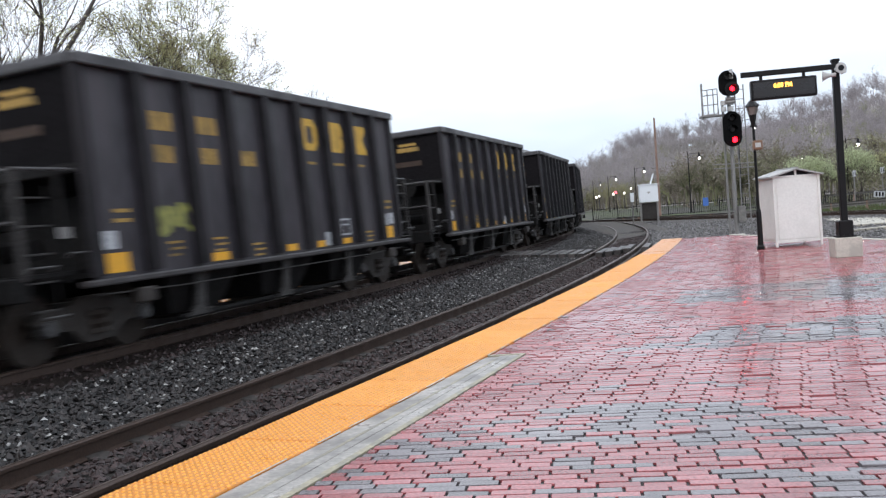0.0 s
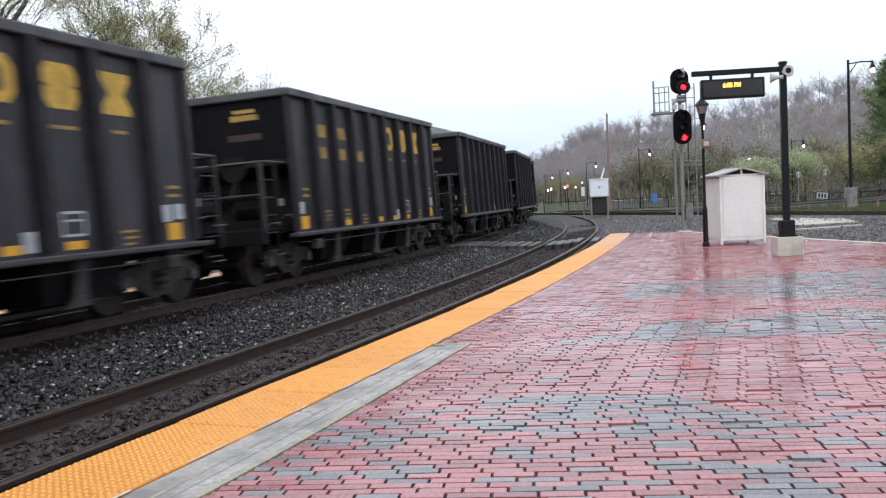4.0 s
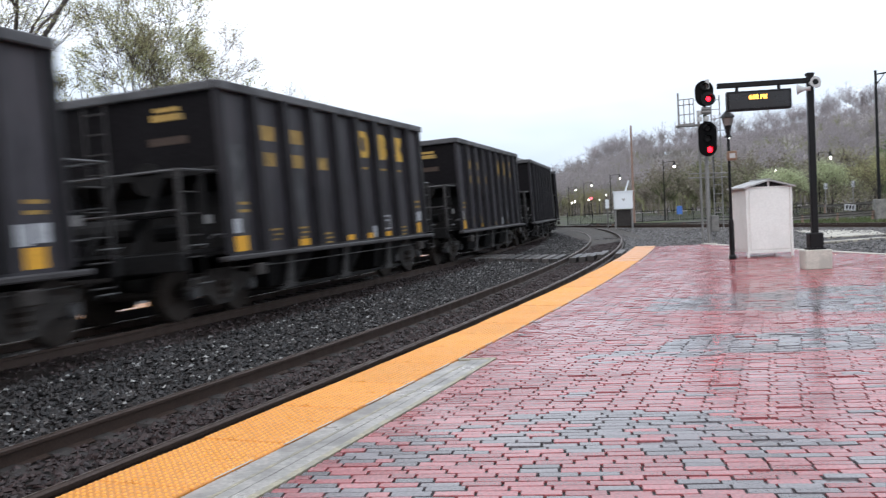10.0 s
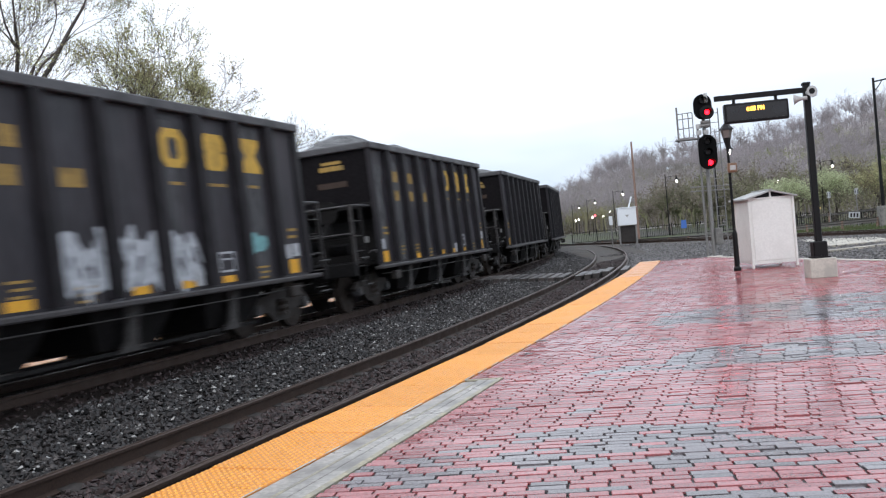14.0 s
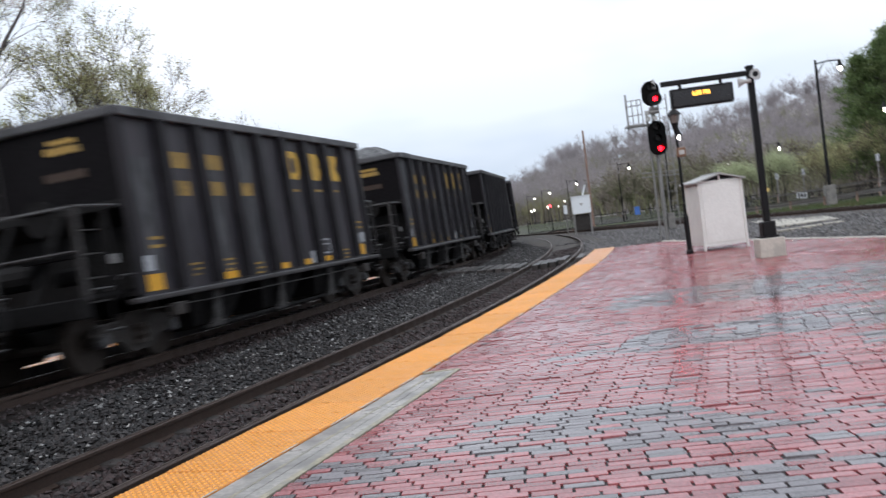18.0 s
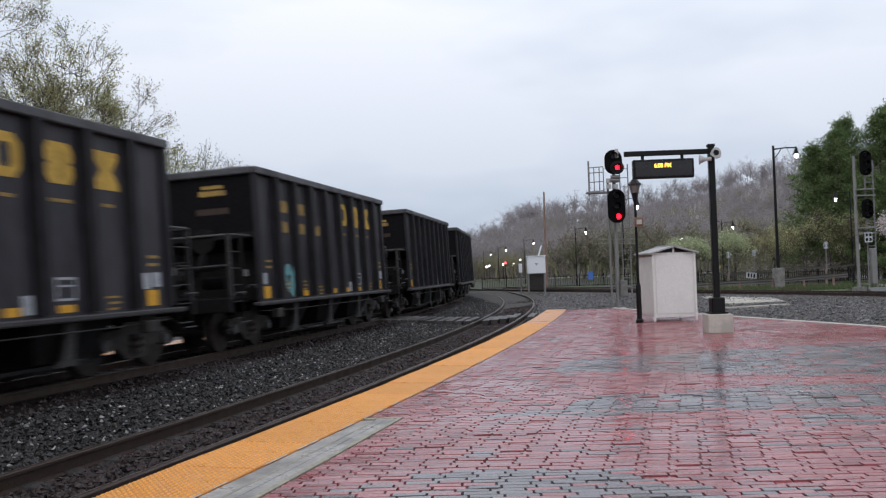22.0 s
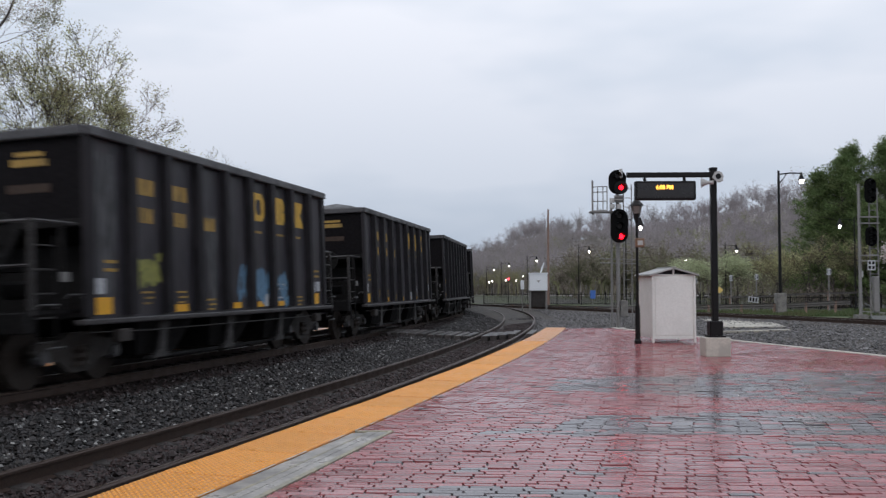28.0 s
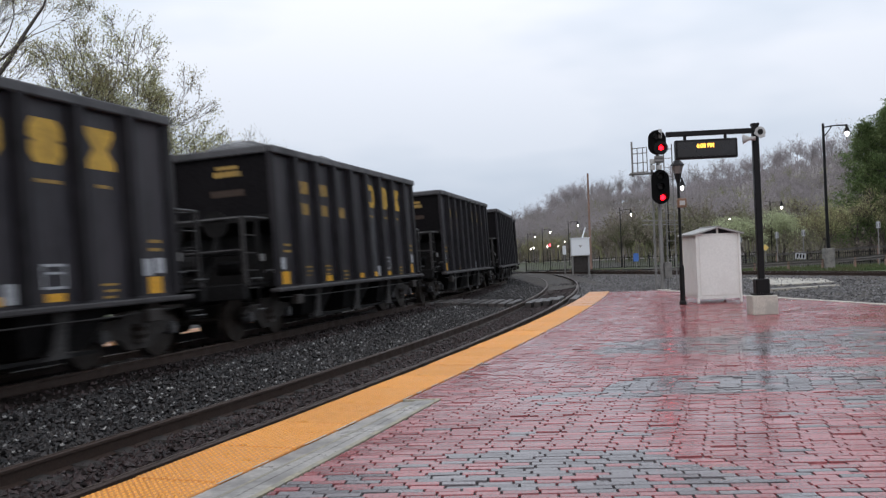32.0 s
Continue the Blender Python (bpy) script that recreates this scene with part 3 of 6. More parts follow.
for o0, o1, z0, z1 in ((main_off(27) + 0.9, -1.64, -0.25, -0.37), (-1.34, -0.14, -0.37, -0.275), (main_off(27) - 0.6, main_off(27) + 0.6, -0.29, -0.24), (0.12, 0.84, -0.27, -0.25)):
    m = int((o1 - o0) / 0.29)
    for k in range(m):
        q = (k + 0.5) / m
        for s in (27.4 + random.uniform(-0.08, 0.08),):
            x, y, h = on_line(s, o0 + (o1 - o0) * q)
            ob = part("plank", plank_mesh, "plank", crossing)
            ob.matrix_basis = pose(x, y, z0 + (z1 - z0) * q - 0.055 + random.uniform(-0.014, 0.014), 0, 0, -math.degrees(h) + random.uniform(-0.5, 0.5))

# ---- platform ----
EDGE, INNER = 0.8985, 1.525


def side_x(y, off):
    ss = np.linspace(-40, 40, 1601)
    hs = np.interp(ss, S_LINE, HEAD)
    return float(np.interp(y, np.interp(ss, S_LINE, LINE_Y) - off * np.sin(hs), np.interp(ss, S_LINE, LINE_X) + off * np.cos(hs)))


def right_x(y):
    return 6.4 + (22.1 - y) * 0.294


FAR_Y = 28.5
outline = [(side_x(y, EDGE + 0.01), y) for y in np.arange(-24, FAR_Y, 1.5)] + [(side_x(FAR_Y, EDGE + 0.01), FAR_Y), (right_x(FAR_Y) + 0.01, FAR_Y), (right_x(-24), -24)]
slab = Build().prism(outline, -0.62, -0.016, axis="z")
platform = tagged(part("platform", slab, "mortar"), "rain-wet brick station platform narrowing to a point between tracks", "platform", kind="structure")
fascia = ribbon(-26, 25.5, 1.0, [(EDGE, -0.6), (EDGE, -0.06), (EDGE + 0.04, -0.05)])
part("edge_wall", fascia, "concrete", platform, "stained concrete platform edge")
coping = Build()
ys = list(np.arange(-24, FAR_Y + 0.1, 1.5))
for y0, y1 in zip(ys[:-1], ys[1:]):
    a, b = right_x(y0), right_x(y1)
    coping.add([(a - 0.16, y0, -0.3), (a + 0.06, y0, -0.3), (a + 0.06, y0, 0.006), (a - 0.16, y0, 0.006), (b - 0.16, y1 - 0.012, -0.3), (b + 0.06, y1 - 0.012, -0.3), (b + 0.06, y1 - 0.012, 0.006), (b - 0.16, y1 - 0.012, 0.006)],
               [(0, 1, 2, 3), (4, 7, 6, 5), (0, 4, 5, 1), (1, 5, 6, 2), (2, 6, 7, 3), (3, 7, 4, 0)])
part("coping", coping, "pale_concrete", platform, "pale concrete coping")

# yellow tactile tiles, each with its domes
TILE = 0.915
n_tile = 0
s = -14.0
while True:
    x0, y0, h0 = on_line(s, EDGE)
    if y0 > FAR_Y - 0.6:
        break
    xm, ym, hm = on_line(s + TILE / 2, (EDGE + INNER) / 2)
    w = INNER - EDGE
    b = Build().box((0, 0, -0.03), (w, TILE - 0.012, 0.062), bevel=0.006)
    if -2 <= s < 18:
        for i in range(14):
            for j in range(20):
                cx, cy, r = -w / 2 + (i + 0.5) * w / 14, -TILE / 2 + (j + 0.5) * TILE / 20, 0.0125
                ring = [(cx + r * math.cos(a) * q, cy + r * math.sin(a) * q, 0.001 + zz) for q, zz in ((1, 0), (0.6, 0.007)) for a in np.arange(6) * math.pi / 3]
                b.add(ring, [(k, (k + 1) % 6, 6 + (k + 1) % 6, 6 + k) for k in range(6)] + [(6, 7, 8, 9, 10, 11)])
    ob = part("tactile_tile", b, "yellow_tile", platform)
    # domes take the lighter yellow, so their shading is in the colour
    ob.data.materials.append(M["yellow_dome"])
    for f in ob.data.polygons:
        f.material_index = 1 if f.index >= 26 else 0
    ob.matrix_basis = pose(xm, ym, 0.002 + 0.006 * random.random(), random.uniform(-0.35, 0.35), random.uniform(-0.3, 0.3), -math.degrees(hm))
    s += TILE
    n_tile += 1

# concrete strip beside the tiles, with a worn line; it tapers a little and is cut off square at a brick course
def taper(y):
    return float(np.interp(y, (4.4, 8.0), (1.0, 0.84)))


def strip(name, o0, o1, y1, z, material, label):
    b = Build()
    ys = list(np.arange(-14, y1, 0.5)) + [y1]
    for y in ys:
        for o, zz in ((o0, -0.05), (o0, z), (o1, z), (o1, -0.05)):
            b.v.append((side_x(y, INNER + (o - INNER) * taper(y)), y, zz))
    n = len(ys)
    for i in range(n - 1):
        for k in range(3):
            b.f.append((i * 4 + k, i * 4 + k + 1, i * 4 + k + 5, i * 4 + k + 4))
    b.f.append((n * 4 - 4, n * 4 - 3, n * 4 - 2, n * 4 - 1))
    return part(name, b, material, platform, label)


strip("concrete_strip", INNER + 0.006, INNER + 0.150, 7.98, -0.006, "concrete", "wet grey concrete strip")
strip("concrete_strip", INNER + 0.156, INNER + 0.262, 8.02, -0.001, "concrete", "wet grey concrete strip")
strip("edge_line", INNER + 0.160, INNER + 0.185, 7.90, 0.001, "old_paint", "thin pale inlaid line")
strip("concrete_strip", INNER + 0.264, INNER + 0.352, 8.03, -0.003, "concrete", "wet grey concrete strip")
strip("edge_line", INNER + 0.354, INNER + 0.402, 8.06, 0.0, "old_paint", "worn yellowish edging line")
part("edge_line", Build().box(((side_x(8.04, INNER + 0.02) + side_x(8.04, INNER + 0.33)) / 2, 8.075, -0.02), (0.35, 0.035, 0.042), bevel=0.004), "old_paint", platform, "worn yellowish edging line")
grout = Build()
rg = random.Random(4)
yy = 0.5
while yy < 27.5:
    ln = rg.uniform(0.05, 0.4)
    w = rg.uniform(0.004, 0.02)
    x0, x1 = side_x(yy, INNER), side_x(yy + ln, INNER)
    n = len(grout.v)
    grout.v += [(x0 - 0.004, yy, 0.0065), (x0 + w, yy + 0.01, 0.004), (x1 + w * 0.6, yy + ln - 0.01, 0.004), (x1 - 0.004, yy + ln, 0.0065)]
    grout.f.append((n, n + 1, n + 2, n + 3))
    yy += ln + rg.uniform(0.02, 0.5)
part("grout_line", grout, "pale_concrete", platform, "broken pale grout along the tiles")["kind"] = "stuff"

# brick pavers
BL, BW, GAP = 0.210, 0.0735, 0.0098


def paver(l, w):
    hl, hw, c = l / 2 - 0.0015, w / 2, 0.0026
    vs = [(-hl, -hw, -0.04), (hl, -hw, -0.04), (hl, hw, -0.04), (-hl, hw, -0.04), (-hl, -hw, -c * 0.7), (hl, -hw, -c * 0.7), (hl, hw, -c * 0.7), (-hl, hw, -c * 0.7),
          (-hl + c, -hw + c, 0), (hl - c, -hw + c, 0), (hl - c, hw - c, 0), (-hl + c, hw - c, 0)]
    fs = [(8, 9, 10, 11)] + [(i, (i + 1) % 4, 4 + (i + 1) % 4, 4 + i) for i in range(4)] + [(4 + i, 4 + (i + 1) % 4, 8 + (i + 1) % 4, 8 + i) for i in range(4)]
    return np.array(vs), fs


def grey_share(x, y):
    """How many of the pavers about (x, y) are blue-grey ones: two wedges that widen to the right, and patches near the edge."""
    w = noise.noise(Vector((x * 1.7, y * 3.5, 0.0)))
    j = 0.3 * w
    if x > 0.1 and 7.93 + 0.03 * x + 0.4 * j < y < np.interp(x, (0.1, 0.7, 1.3, 2.3, 3.2, 6.0), (7.95, 8.5, 9.1, 9.4, 9.55, 9.5)) + j:
        return 0.88
    if x > 1.0 and np.interp(x, (1.0, 2.0, 2.6, 3.8, 6.0), (11.3, 11.2, 10.9, 10.3, 9.9)) + j < y < np.interp(x, (1.0, 1.5, 2.3, 5.1, 7.8), (12.3, 12.9, 13.1, 13.9, 14.4)) + 1.6 * j:
        return 0.80
    if 2.6 < x and 7.05 + j < y < 7.6 + j:
        return 0.70
    if -1.4 < x < 1.35 and 4.9 < y + 0.5 * j < np.interp(x, (-1.4, -0.6, 0.3, 0.65, 0.95, 1.35), (5.2, 5.65, 5.95, 5.9, 5.65, 5.1)):
        return 0.82 if x > -0.15 else 0.58
    return 0.26 + 0.5 * w if 1 < y < 5.2 else 0.14 + 0.4 * w if y < 1 else 0.03


def bricks():
    rng = np.random.default_rng(5)
    pv, pf = paver(BL - GAP * 1.1, BW - GAP * 0.72)
    cells, fields, near = [], (([], []), ([], [])), []
    for tone in ("brick", "grey_brick"):
        cell = bpy.data.meshes.new("brick")
        cell.from_pydata(pv.tolist(), [], pf)
        cell.materials.append(M[tone])
        cells.append(cell)
    row = 0
    y = -9.0
    while y < FAR_Y - 0.06:
        s_end = 8.06
        x = side_x(y, INNER + (0.405 * taper(y) if y < s_end else 0.004)) + 0.008
        lim = right_x(y) - 0.17
        shift = (0.5 if row % 2 else 0.0) + rng.uniform(-0.06, 0.06)
        x -= BL * (0.3 + 0.5 * shift)
        first = True
        while x < lim:
            l = BL * (1 if rng.random() > 0.025 else rng.uniform(0.5, 0.8))
            if first:
                l -= BL * (0.28 + 0.5 * shift)
                x += BL * (0.28 + 0.5 * shift)
                first = False
                if l < 0.03:
                    x += l
                    continue
            cx, cy = x + l / 2, y + rng.normal(0, 0.0022)
            dz, rot = rng.normal(0, 0.0014), rng.normal(0, 0.009)
            tx, ty = rng.normal(0, 0.012), rng.normal(0, 0.007)
            m = pose(cx, cy, dz - 0.004 - 0.006 * (rng.random() < 0.04), math.degrees(tx), math.degrees(ty), math.degrees(rot))
            grey = int(rng.random() < grey_share(cx, cy))
            rest_v, rest_f = fields[grey]
            if l == BL and 3.4 < y < 5.3 and -0.9 < cx < 1.75 and len(near) < 300:
                near.append((m, grey))
            else:
                q = pv.copy()
                if l != BL:
                    q[:, 0] *= (l - GAP) / (BL - GAP)
                c, sn = math.cos(rot), math.sin(rot)
                z = q[:, 2] + q[:, 0] * -ty + q[:, 1] * tx + m.translation.z
                n = len(rest_v)
                rest_v += np.stack([q[:, 0] * c - q[:, 1] * sn + cx, q[:, 0] * sn + q[:, 1] * c + cy, z], -1).tolist()
                rest_f += [tuple(i + n for i in f) for f in pf]
            x += l
        y += BW
        row += 1
    for (rest_v, rest_f), tone in zip(fields, ("brick", "grey_brick")):
        me = bpy.data.meshes.new("brick_field")
        me.from_pydata(rest_v, [], rest_f)
        me.materials.append(M[tone])
        field = new("brick_field", me)
        field.parent = platform
        field["kind"] = "stuff"
    for m, grey in near:
        ob = new("brick", cells[grey])
        ob.parent = platform
        ob.matrix_basis = m


# ---- low platform beyond the main track, glimpsed under the cars ----
def beside_main(rows, s0, s1):
    return ribbon(s0, s1, 1.0, rows, True)


far_platform = tagged(part("platform", beside_main([(-1.80, -0.6), (-1.80, -0.235), (-6.2, -0.225), (-6.2, -0.6)], -40, 40), "mortar"), "low dark platform beyond the main track", "platform", kind="structure")
part("tactile_strip", beside_main([(-1.82, -0.24), (-1.82, -0.222), (-2.42, -0.218), (-2.42, -0.24)], -40, 40), "yellow_tile", far_platform, "yellow tactile edge strip")

# ---- gravel yard, the far track and the crossing pad ----
yard = Build()
far_line = [(1.0, 74.0), (3.1, 68.0), (6.9, 60.5), (9.9, 54.0), (13.2, 47.6), (16.0, 41.0), (18.3, 34.0), (20.2, 26.0), (21.8, 16.0), (22.8, 4.0), (23.2, -30.0)]


def yard_ribbon(offs):
    b = Build()
    pts = []
    fl = np.array(far_line)
    dist = np.concatenate([[0], np.cumsum(np.hypot(*np.diff(fl, axis=0).T))])
    for q in np.arange(0, dist[-1], 1.5):
        e = 1.0
        p = np.array([np.interp(q, dist, fl[:, k]) for k in (0, 1)])
        d = np.array([np.interp(min(q + e, dist[-1]), dist, fl[:, k]) - np.interp(max(q - e, 0), dist, fl[:, k]) for k in (0, 1)])
        d /= np.linalg.norm(d)
        pts.append((p, np.array([-d[1], d[0]])))
    n = len(offs)
    for p, nrm in pts:
        for o, z in offs:
            b.v.append((p[0] + nrm[0] * o, p[1] + nrm[1] * o, z))
    for i in range(len(pts) - 1):
        for k in range(n - 1):
            b.f.append((i * n + k, i * n + k + 1, (i + 1) * n + k + 1, (i + 1) * n + k))
    return b, pts


yb, yard_pts = yard_ribbon([(-19.0, -0.58), (-12.0, -0.50), (-8.0, -0.42), (-2.2, -0.36), (-1.0, -0.30), (2.6, -0.30), (4.2, -0.5), (5.5, -0.61)])
tagged(part("yard_gravel", yb, "yard_bed"), "grey gravel yard beyond the platform", "gravel", kind="structure")
far_track = thing("track", (0, 0, 0), "dark railway track curving away past the platform end", "railway track", kind="structure")
for off in (0.0, 1.51):
    r = part("rail", yard_ribbon([(off + a, -0.14 + b) for a, b in RAIL_SHAPE])[0], "rail", far_track)
    part("railhead", yard_ribbon([(off - 0.026, -0.138), (off + 0.026, -0.138)])[0], "rail_top", r, "polished running surface, sheen painted on")


def in_yard(rng, n):
    y = rng.uniform(12, 62, n)
    x = np.interp(y, [p[1] for p in far_line[::-1]], [p[0] for p in far_line[::-1]]) - 0.4 - rng.uniform(0, 1, n) * 15
    keep = x > right_x(0) - y * 0.294 + 0.2 * 0 + 0.25
    keep |= y > FAR_Y + 0.5
    keep &= x > np.interp(y, LINE_Y, LINE_X) + 1.1
    x, y = x[keep], y[keep]
    gap = np.interp(y, [p[1] for p in far_line[::-1]], [p[0] for p in far_line[::-1]]) - x
    return np.stack([x, y, np.interp(gap, (0, 2.4, 8.5, 13), (-0.31, -0.37, -0.43, -0.51)) + rng.uniform(-0.03, 0.05, len(x))], -1)


stones("yard_stones", "yard_stone", 42000, in_yard, 0.044, None, "loose wet grey stones in the yard")

pad = Build()
pad.prism([(10.3, 37.0), (12.9, 37.4), (14.4, 44.6), (13.6, 47.8), (11.6, 46.2)], -0.5, -0.335, axis="z")
pad.prism([(9.2, 33.4), (12.2, 34.9), (12.35, 35.5), (9.4, 34.0)], -0.5, -0.345, axis="z")
tagged(part("crossing_pad", pad, "pad"), "pale concrete walkway pad leading across the far track", "walkway", kind="structure")

# ---- hopper car ----
LB, SILL, TOP, HALF = 5.0, 0.93, 3.87, 1.52
PANEL = 2 * LB / 9


def build_car():
    car = thing("hopper_car", (0, 0, 0), "black ribbed coal hopper car with yellow markings, loaded", "freight car", "cars of the coal train")
    for side in (-1, 1):
        y = side * HALF
        part("side_sheet", Build().box((0, y, (SILL + TOP) / 2), (2 * LB, 0.03, TOP - SILL - 0.1)), "car_paint", car)
        for k in range(10):
            x = -LB + PANEL * k
            d = 0.15 if 0 < k < 9 else 0.08
            x += 0.05 if k == 0 else -0.05 if k == 9 else 0
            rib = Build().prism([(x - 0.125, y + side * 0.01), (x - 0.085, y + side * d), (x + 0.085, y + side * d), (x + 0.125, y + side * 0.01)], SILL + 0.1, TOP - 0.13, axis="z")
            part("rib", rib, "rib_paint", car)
        part("top_chord", Build().box((0, y + side * 0.05, TOP - 0.07), (2 * LB + 0.08, 0.17, 0.15), bevel=0.02), "chord", car, "top chord with painted grey sky sheen")
        part("side_sill", Build().box((0, y + side * 0.07, SILL + 0.02), (2 * LB + 0.5, 0.20, 0.085), bevel=0.02), "sill", car, "thin grey side sill")
    for end in (-1, 1):
        x = end * LB
        part("end_sheet", Build().box((x, 0, 3.12), (0.03, 2 * HALF, 1.5)), "end_paint", car, "matt black end sheet")
        lad = part("end_ladder", Build().tube([(x + end * 0.09, 0.55, 2.4), (x + end * 0.09, 0.55, 3.8)], 0.02, 6).tube([(x + end * 0.09, 0.98, 2.4), (x + end * 0.09, 0.98, 3.8)], 0.02, 6), "sill", car)
        for k in range(4):
            part("rung", Build().tube([(x + end * 0.09, 0.55, 2.55 + 0.34 * k), (x + end * 0.09, 0.98, 2.55 + 0.34 * k)], 0.013, 5), "leg", lad)
        part("end_chord", Build().box((x + end * 0.04, 0, TOP - 0.07), (0.15, 2 * HALF + 0.1, 0.15), bevel=0.02), "chord", car)
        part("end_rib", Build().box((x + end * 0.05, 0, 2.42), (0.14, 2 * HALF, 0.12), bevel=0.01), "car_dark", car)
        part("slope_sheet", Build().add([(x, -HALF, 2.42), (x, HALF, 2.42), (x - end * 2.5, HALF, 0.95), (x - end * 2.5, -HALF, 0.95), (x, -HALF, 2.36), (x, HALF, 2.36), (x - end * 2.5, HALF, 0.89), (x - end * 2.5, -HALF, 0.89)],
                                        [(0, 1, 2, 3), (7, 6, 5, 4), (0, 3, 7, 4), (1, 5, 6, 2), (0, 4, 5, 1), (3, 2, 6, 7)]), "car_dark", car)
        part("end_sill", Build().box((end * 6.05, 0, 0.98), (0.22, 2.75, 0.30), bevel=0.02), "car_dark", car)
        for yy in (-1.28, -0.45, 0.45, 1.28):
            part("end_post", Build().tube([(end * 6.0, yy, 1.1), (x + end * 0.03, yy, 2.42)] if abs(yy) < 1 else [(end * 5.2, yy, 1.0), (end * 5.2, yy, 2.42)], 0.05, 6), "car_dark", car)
        for yy in (-1.38, 1.38):
            lad = part("ladder", Build().tube([(end * 5.95, yy, 0.6), (end * 5.95, yy, 2.2)], 0.018, 6).tube([(end * 5.5, yy, 0.6), (end * 5.5, yy, 2.2)], 0.018, 6), "car_dark", car)
            for k in range(5 if yy < 0 else 0):
                part("rung", Build().tube([(end * 5.95, yy, 0.7 + 0.34 * k), (end * 5.5, yy, 0.7 + 0.34 * k)], 0.014, 5), "leg", lad)
        rail = Build().tube([(x + end * 0.12, -1.46, 2.40), (end * 5.9, -1.42, 2.40), (end * 6.0, -1.3, 2.40), (end * 6.0, 1.3, 2.40), (end * 5.9, 1.42, 2.40), (x + end * 0.12, 1.46, 2.40)], 0.024, 6)
        part("hand_rail", rail, "worn_steel", car, "scuffed pale grey hand rail")
        part("cross_rail", Build().tube([(end * 6.0, -1.35, 1.78), (end * 6.0, 1.35, 1.78)], 0.022, 6), "sill", car)
        part("corner_post", Build().box((end * 5.98, -1.36, 1.75), (0.09, 0.07, 1.35), bevel=0.01), "leg", car)
        part("brake_platform", Build().box((end * 5.75, -0.75, 1.72), (0.4, 0.9, 0.04)), "car_dark", car)
        part("coupler", Build().box((end * 6.42, 0, 0.88), (0.62, 0.2, 0.24), bevel=0.03).box((end * 6.72, 0.05, 0.88), (0.24, 0.34, 0.3), bevel=0.05), "truck", car)
        part("air_hose", Build().tube([(end * 6.15, 0.45, 0.85), (end * 6.5, 0.42, 0.55), (end * 6.8, 0.3, 0.48)], 0.03, 6), "car_dark", car)
        # truck with two axles
        tx = end * 4.55
        truck = part("truck", Build().box((tx, 0, 0.58), (0.36, 2.1, 0.3), bevel=0.03), "truck", car)
        for sd in (-1, 1):
            yy = sd * 1.02
            fr = Build().prism([(tx - 1.1, 0.55), (tx - 0.95, 0.66), (tx - 0.45, 0.70), (tx - 0.3, 0.8), (tx + 0.3, 0.8), (tx + 0.45, 0.70), (tx + 0.95, 0.66), (tx + 1.1, 0.55), (tx + 0.9, 0.42), (tx + 0.5, 0.38), (tx + 0.28, 0.2), (tx - 0.28, 0.2), (tx - 0.5, 0.38), (tx - 0.9, 0.42)], yy - 0.07, yy + 0.07)
            part("side_frame", fr, "truck", truck)
            if sd < 0:
                part("spring_nest", Build().tube([(tx, yy, 0.3), (tx, yy, 0.36), (tx, yy, 0.42), (tx, yy, 0.48), (tx, yy, 0.54), (tx, yy, 0.6)], [0.2, 0.17, 0.2, 0.17, 0.2, 0.17], 8), "wheel", truck)
            for ax in (-0.89, 0.89) if sd < 0 else ():
                part("bearing", Build().tube([(tx + ax, yy - sd * 0.02, 0.457), (tx + ax, yy + sd * 0.14, 0.457)], [0.12, 0.1], 10), "worn_steel", truck)
        for ax in (-0.89, 0.89):
            wx = tx + ax
            part("axle", Build().tube([(wx, -0.95, 0.457), (wx, 0.95, 0.457)], 0.075, 8), "wheel", truck)
            for sd in (-1, 1):
                y0 = sd * 0.755
                part("wheel", Build().tube([(wx, y0 - sd * 0.09, 0.457), (wx, y0 - sd * 0.062, 0.457), (wx, y0 - sd * 0.055, 0.457), (wx, y0 + sd * 0.055, 0.457), (wx, y0 + sd * 0.056, 0.457), (wx, y0 + sd * 0.02, 0.457)], [0.46, 0.483, 0.457, 0.45, 0.39, 0.34], 20), "wheel", truck)
    part("door_rail", Build().box((0, -1.36, 0.30), (6.4, 0.05, 0.05)), "car_dark", car)
    for end in (-1, 1):
        for x0, x1, z in ((4.95, 5.35, 1.36), (5.6, 6.0, 1.22), (5.5, 5.85, 0.62)):
            part("grab_iron", Build().tube([(end * x0, -1.44, z - 0.05), (end * x0, -1.5, z), (end * x1, -1.5, z), (end * x1, -1.44, z - 0.05)], 0.014, 6), "worn_steel", car)
        part("stencil_plate", Build().box((end * 5.3, -1.40, 1.62), (0.20, 0.02, 0.14)), "galv", car, "pale metal plate")
    part("brake_wheel", Build().tube([(-5.98, -0.8, 2.3), (-5.95, -0.8, 2.3)], 0.26, 14).tube([(-5.9, -0.8, 1.7), (-5.9, -0.8, 2.3)], 0.03, 6), "car_dark", car)
    part("air_reservoir", Build().tube([(-5.5, -0.2, 1.55), (-5.5, 0.9, 1.55)], 0.2, 12), "car_dark", car)
    part("brake_cylinder", Build().tube([(-5.4, -1.0, 1.45), (-5.4, -0.5, 1.45)], 0.14, 10), "car_dark", car)
    for end in (-1, 1):
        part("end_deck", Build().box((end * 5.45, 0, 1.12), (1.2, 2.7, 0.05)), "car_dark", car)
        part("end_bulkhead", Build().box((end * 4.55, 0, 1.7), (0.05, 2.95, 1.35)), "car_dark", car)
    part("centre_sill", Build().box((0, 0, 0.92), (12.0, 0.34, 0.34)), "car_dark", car)
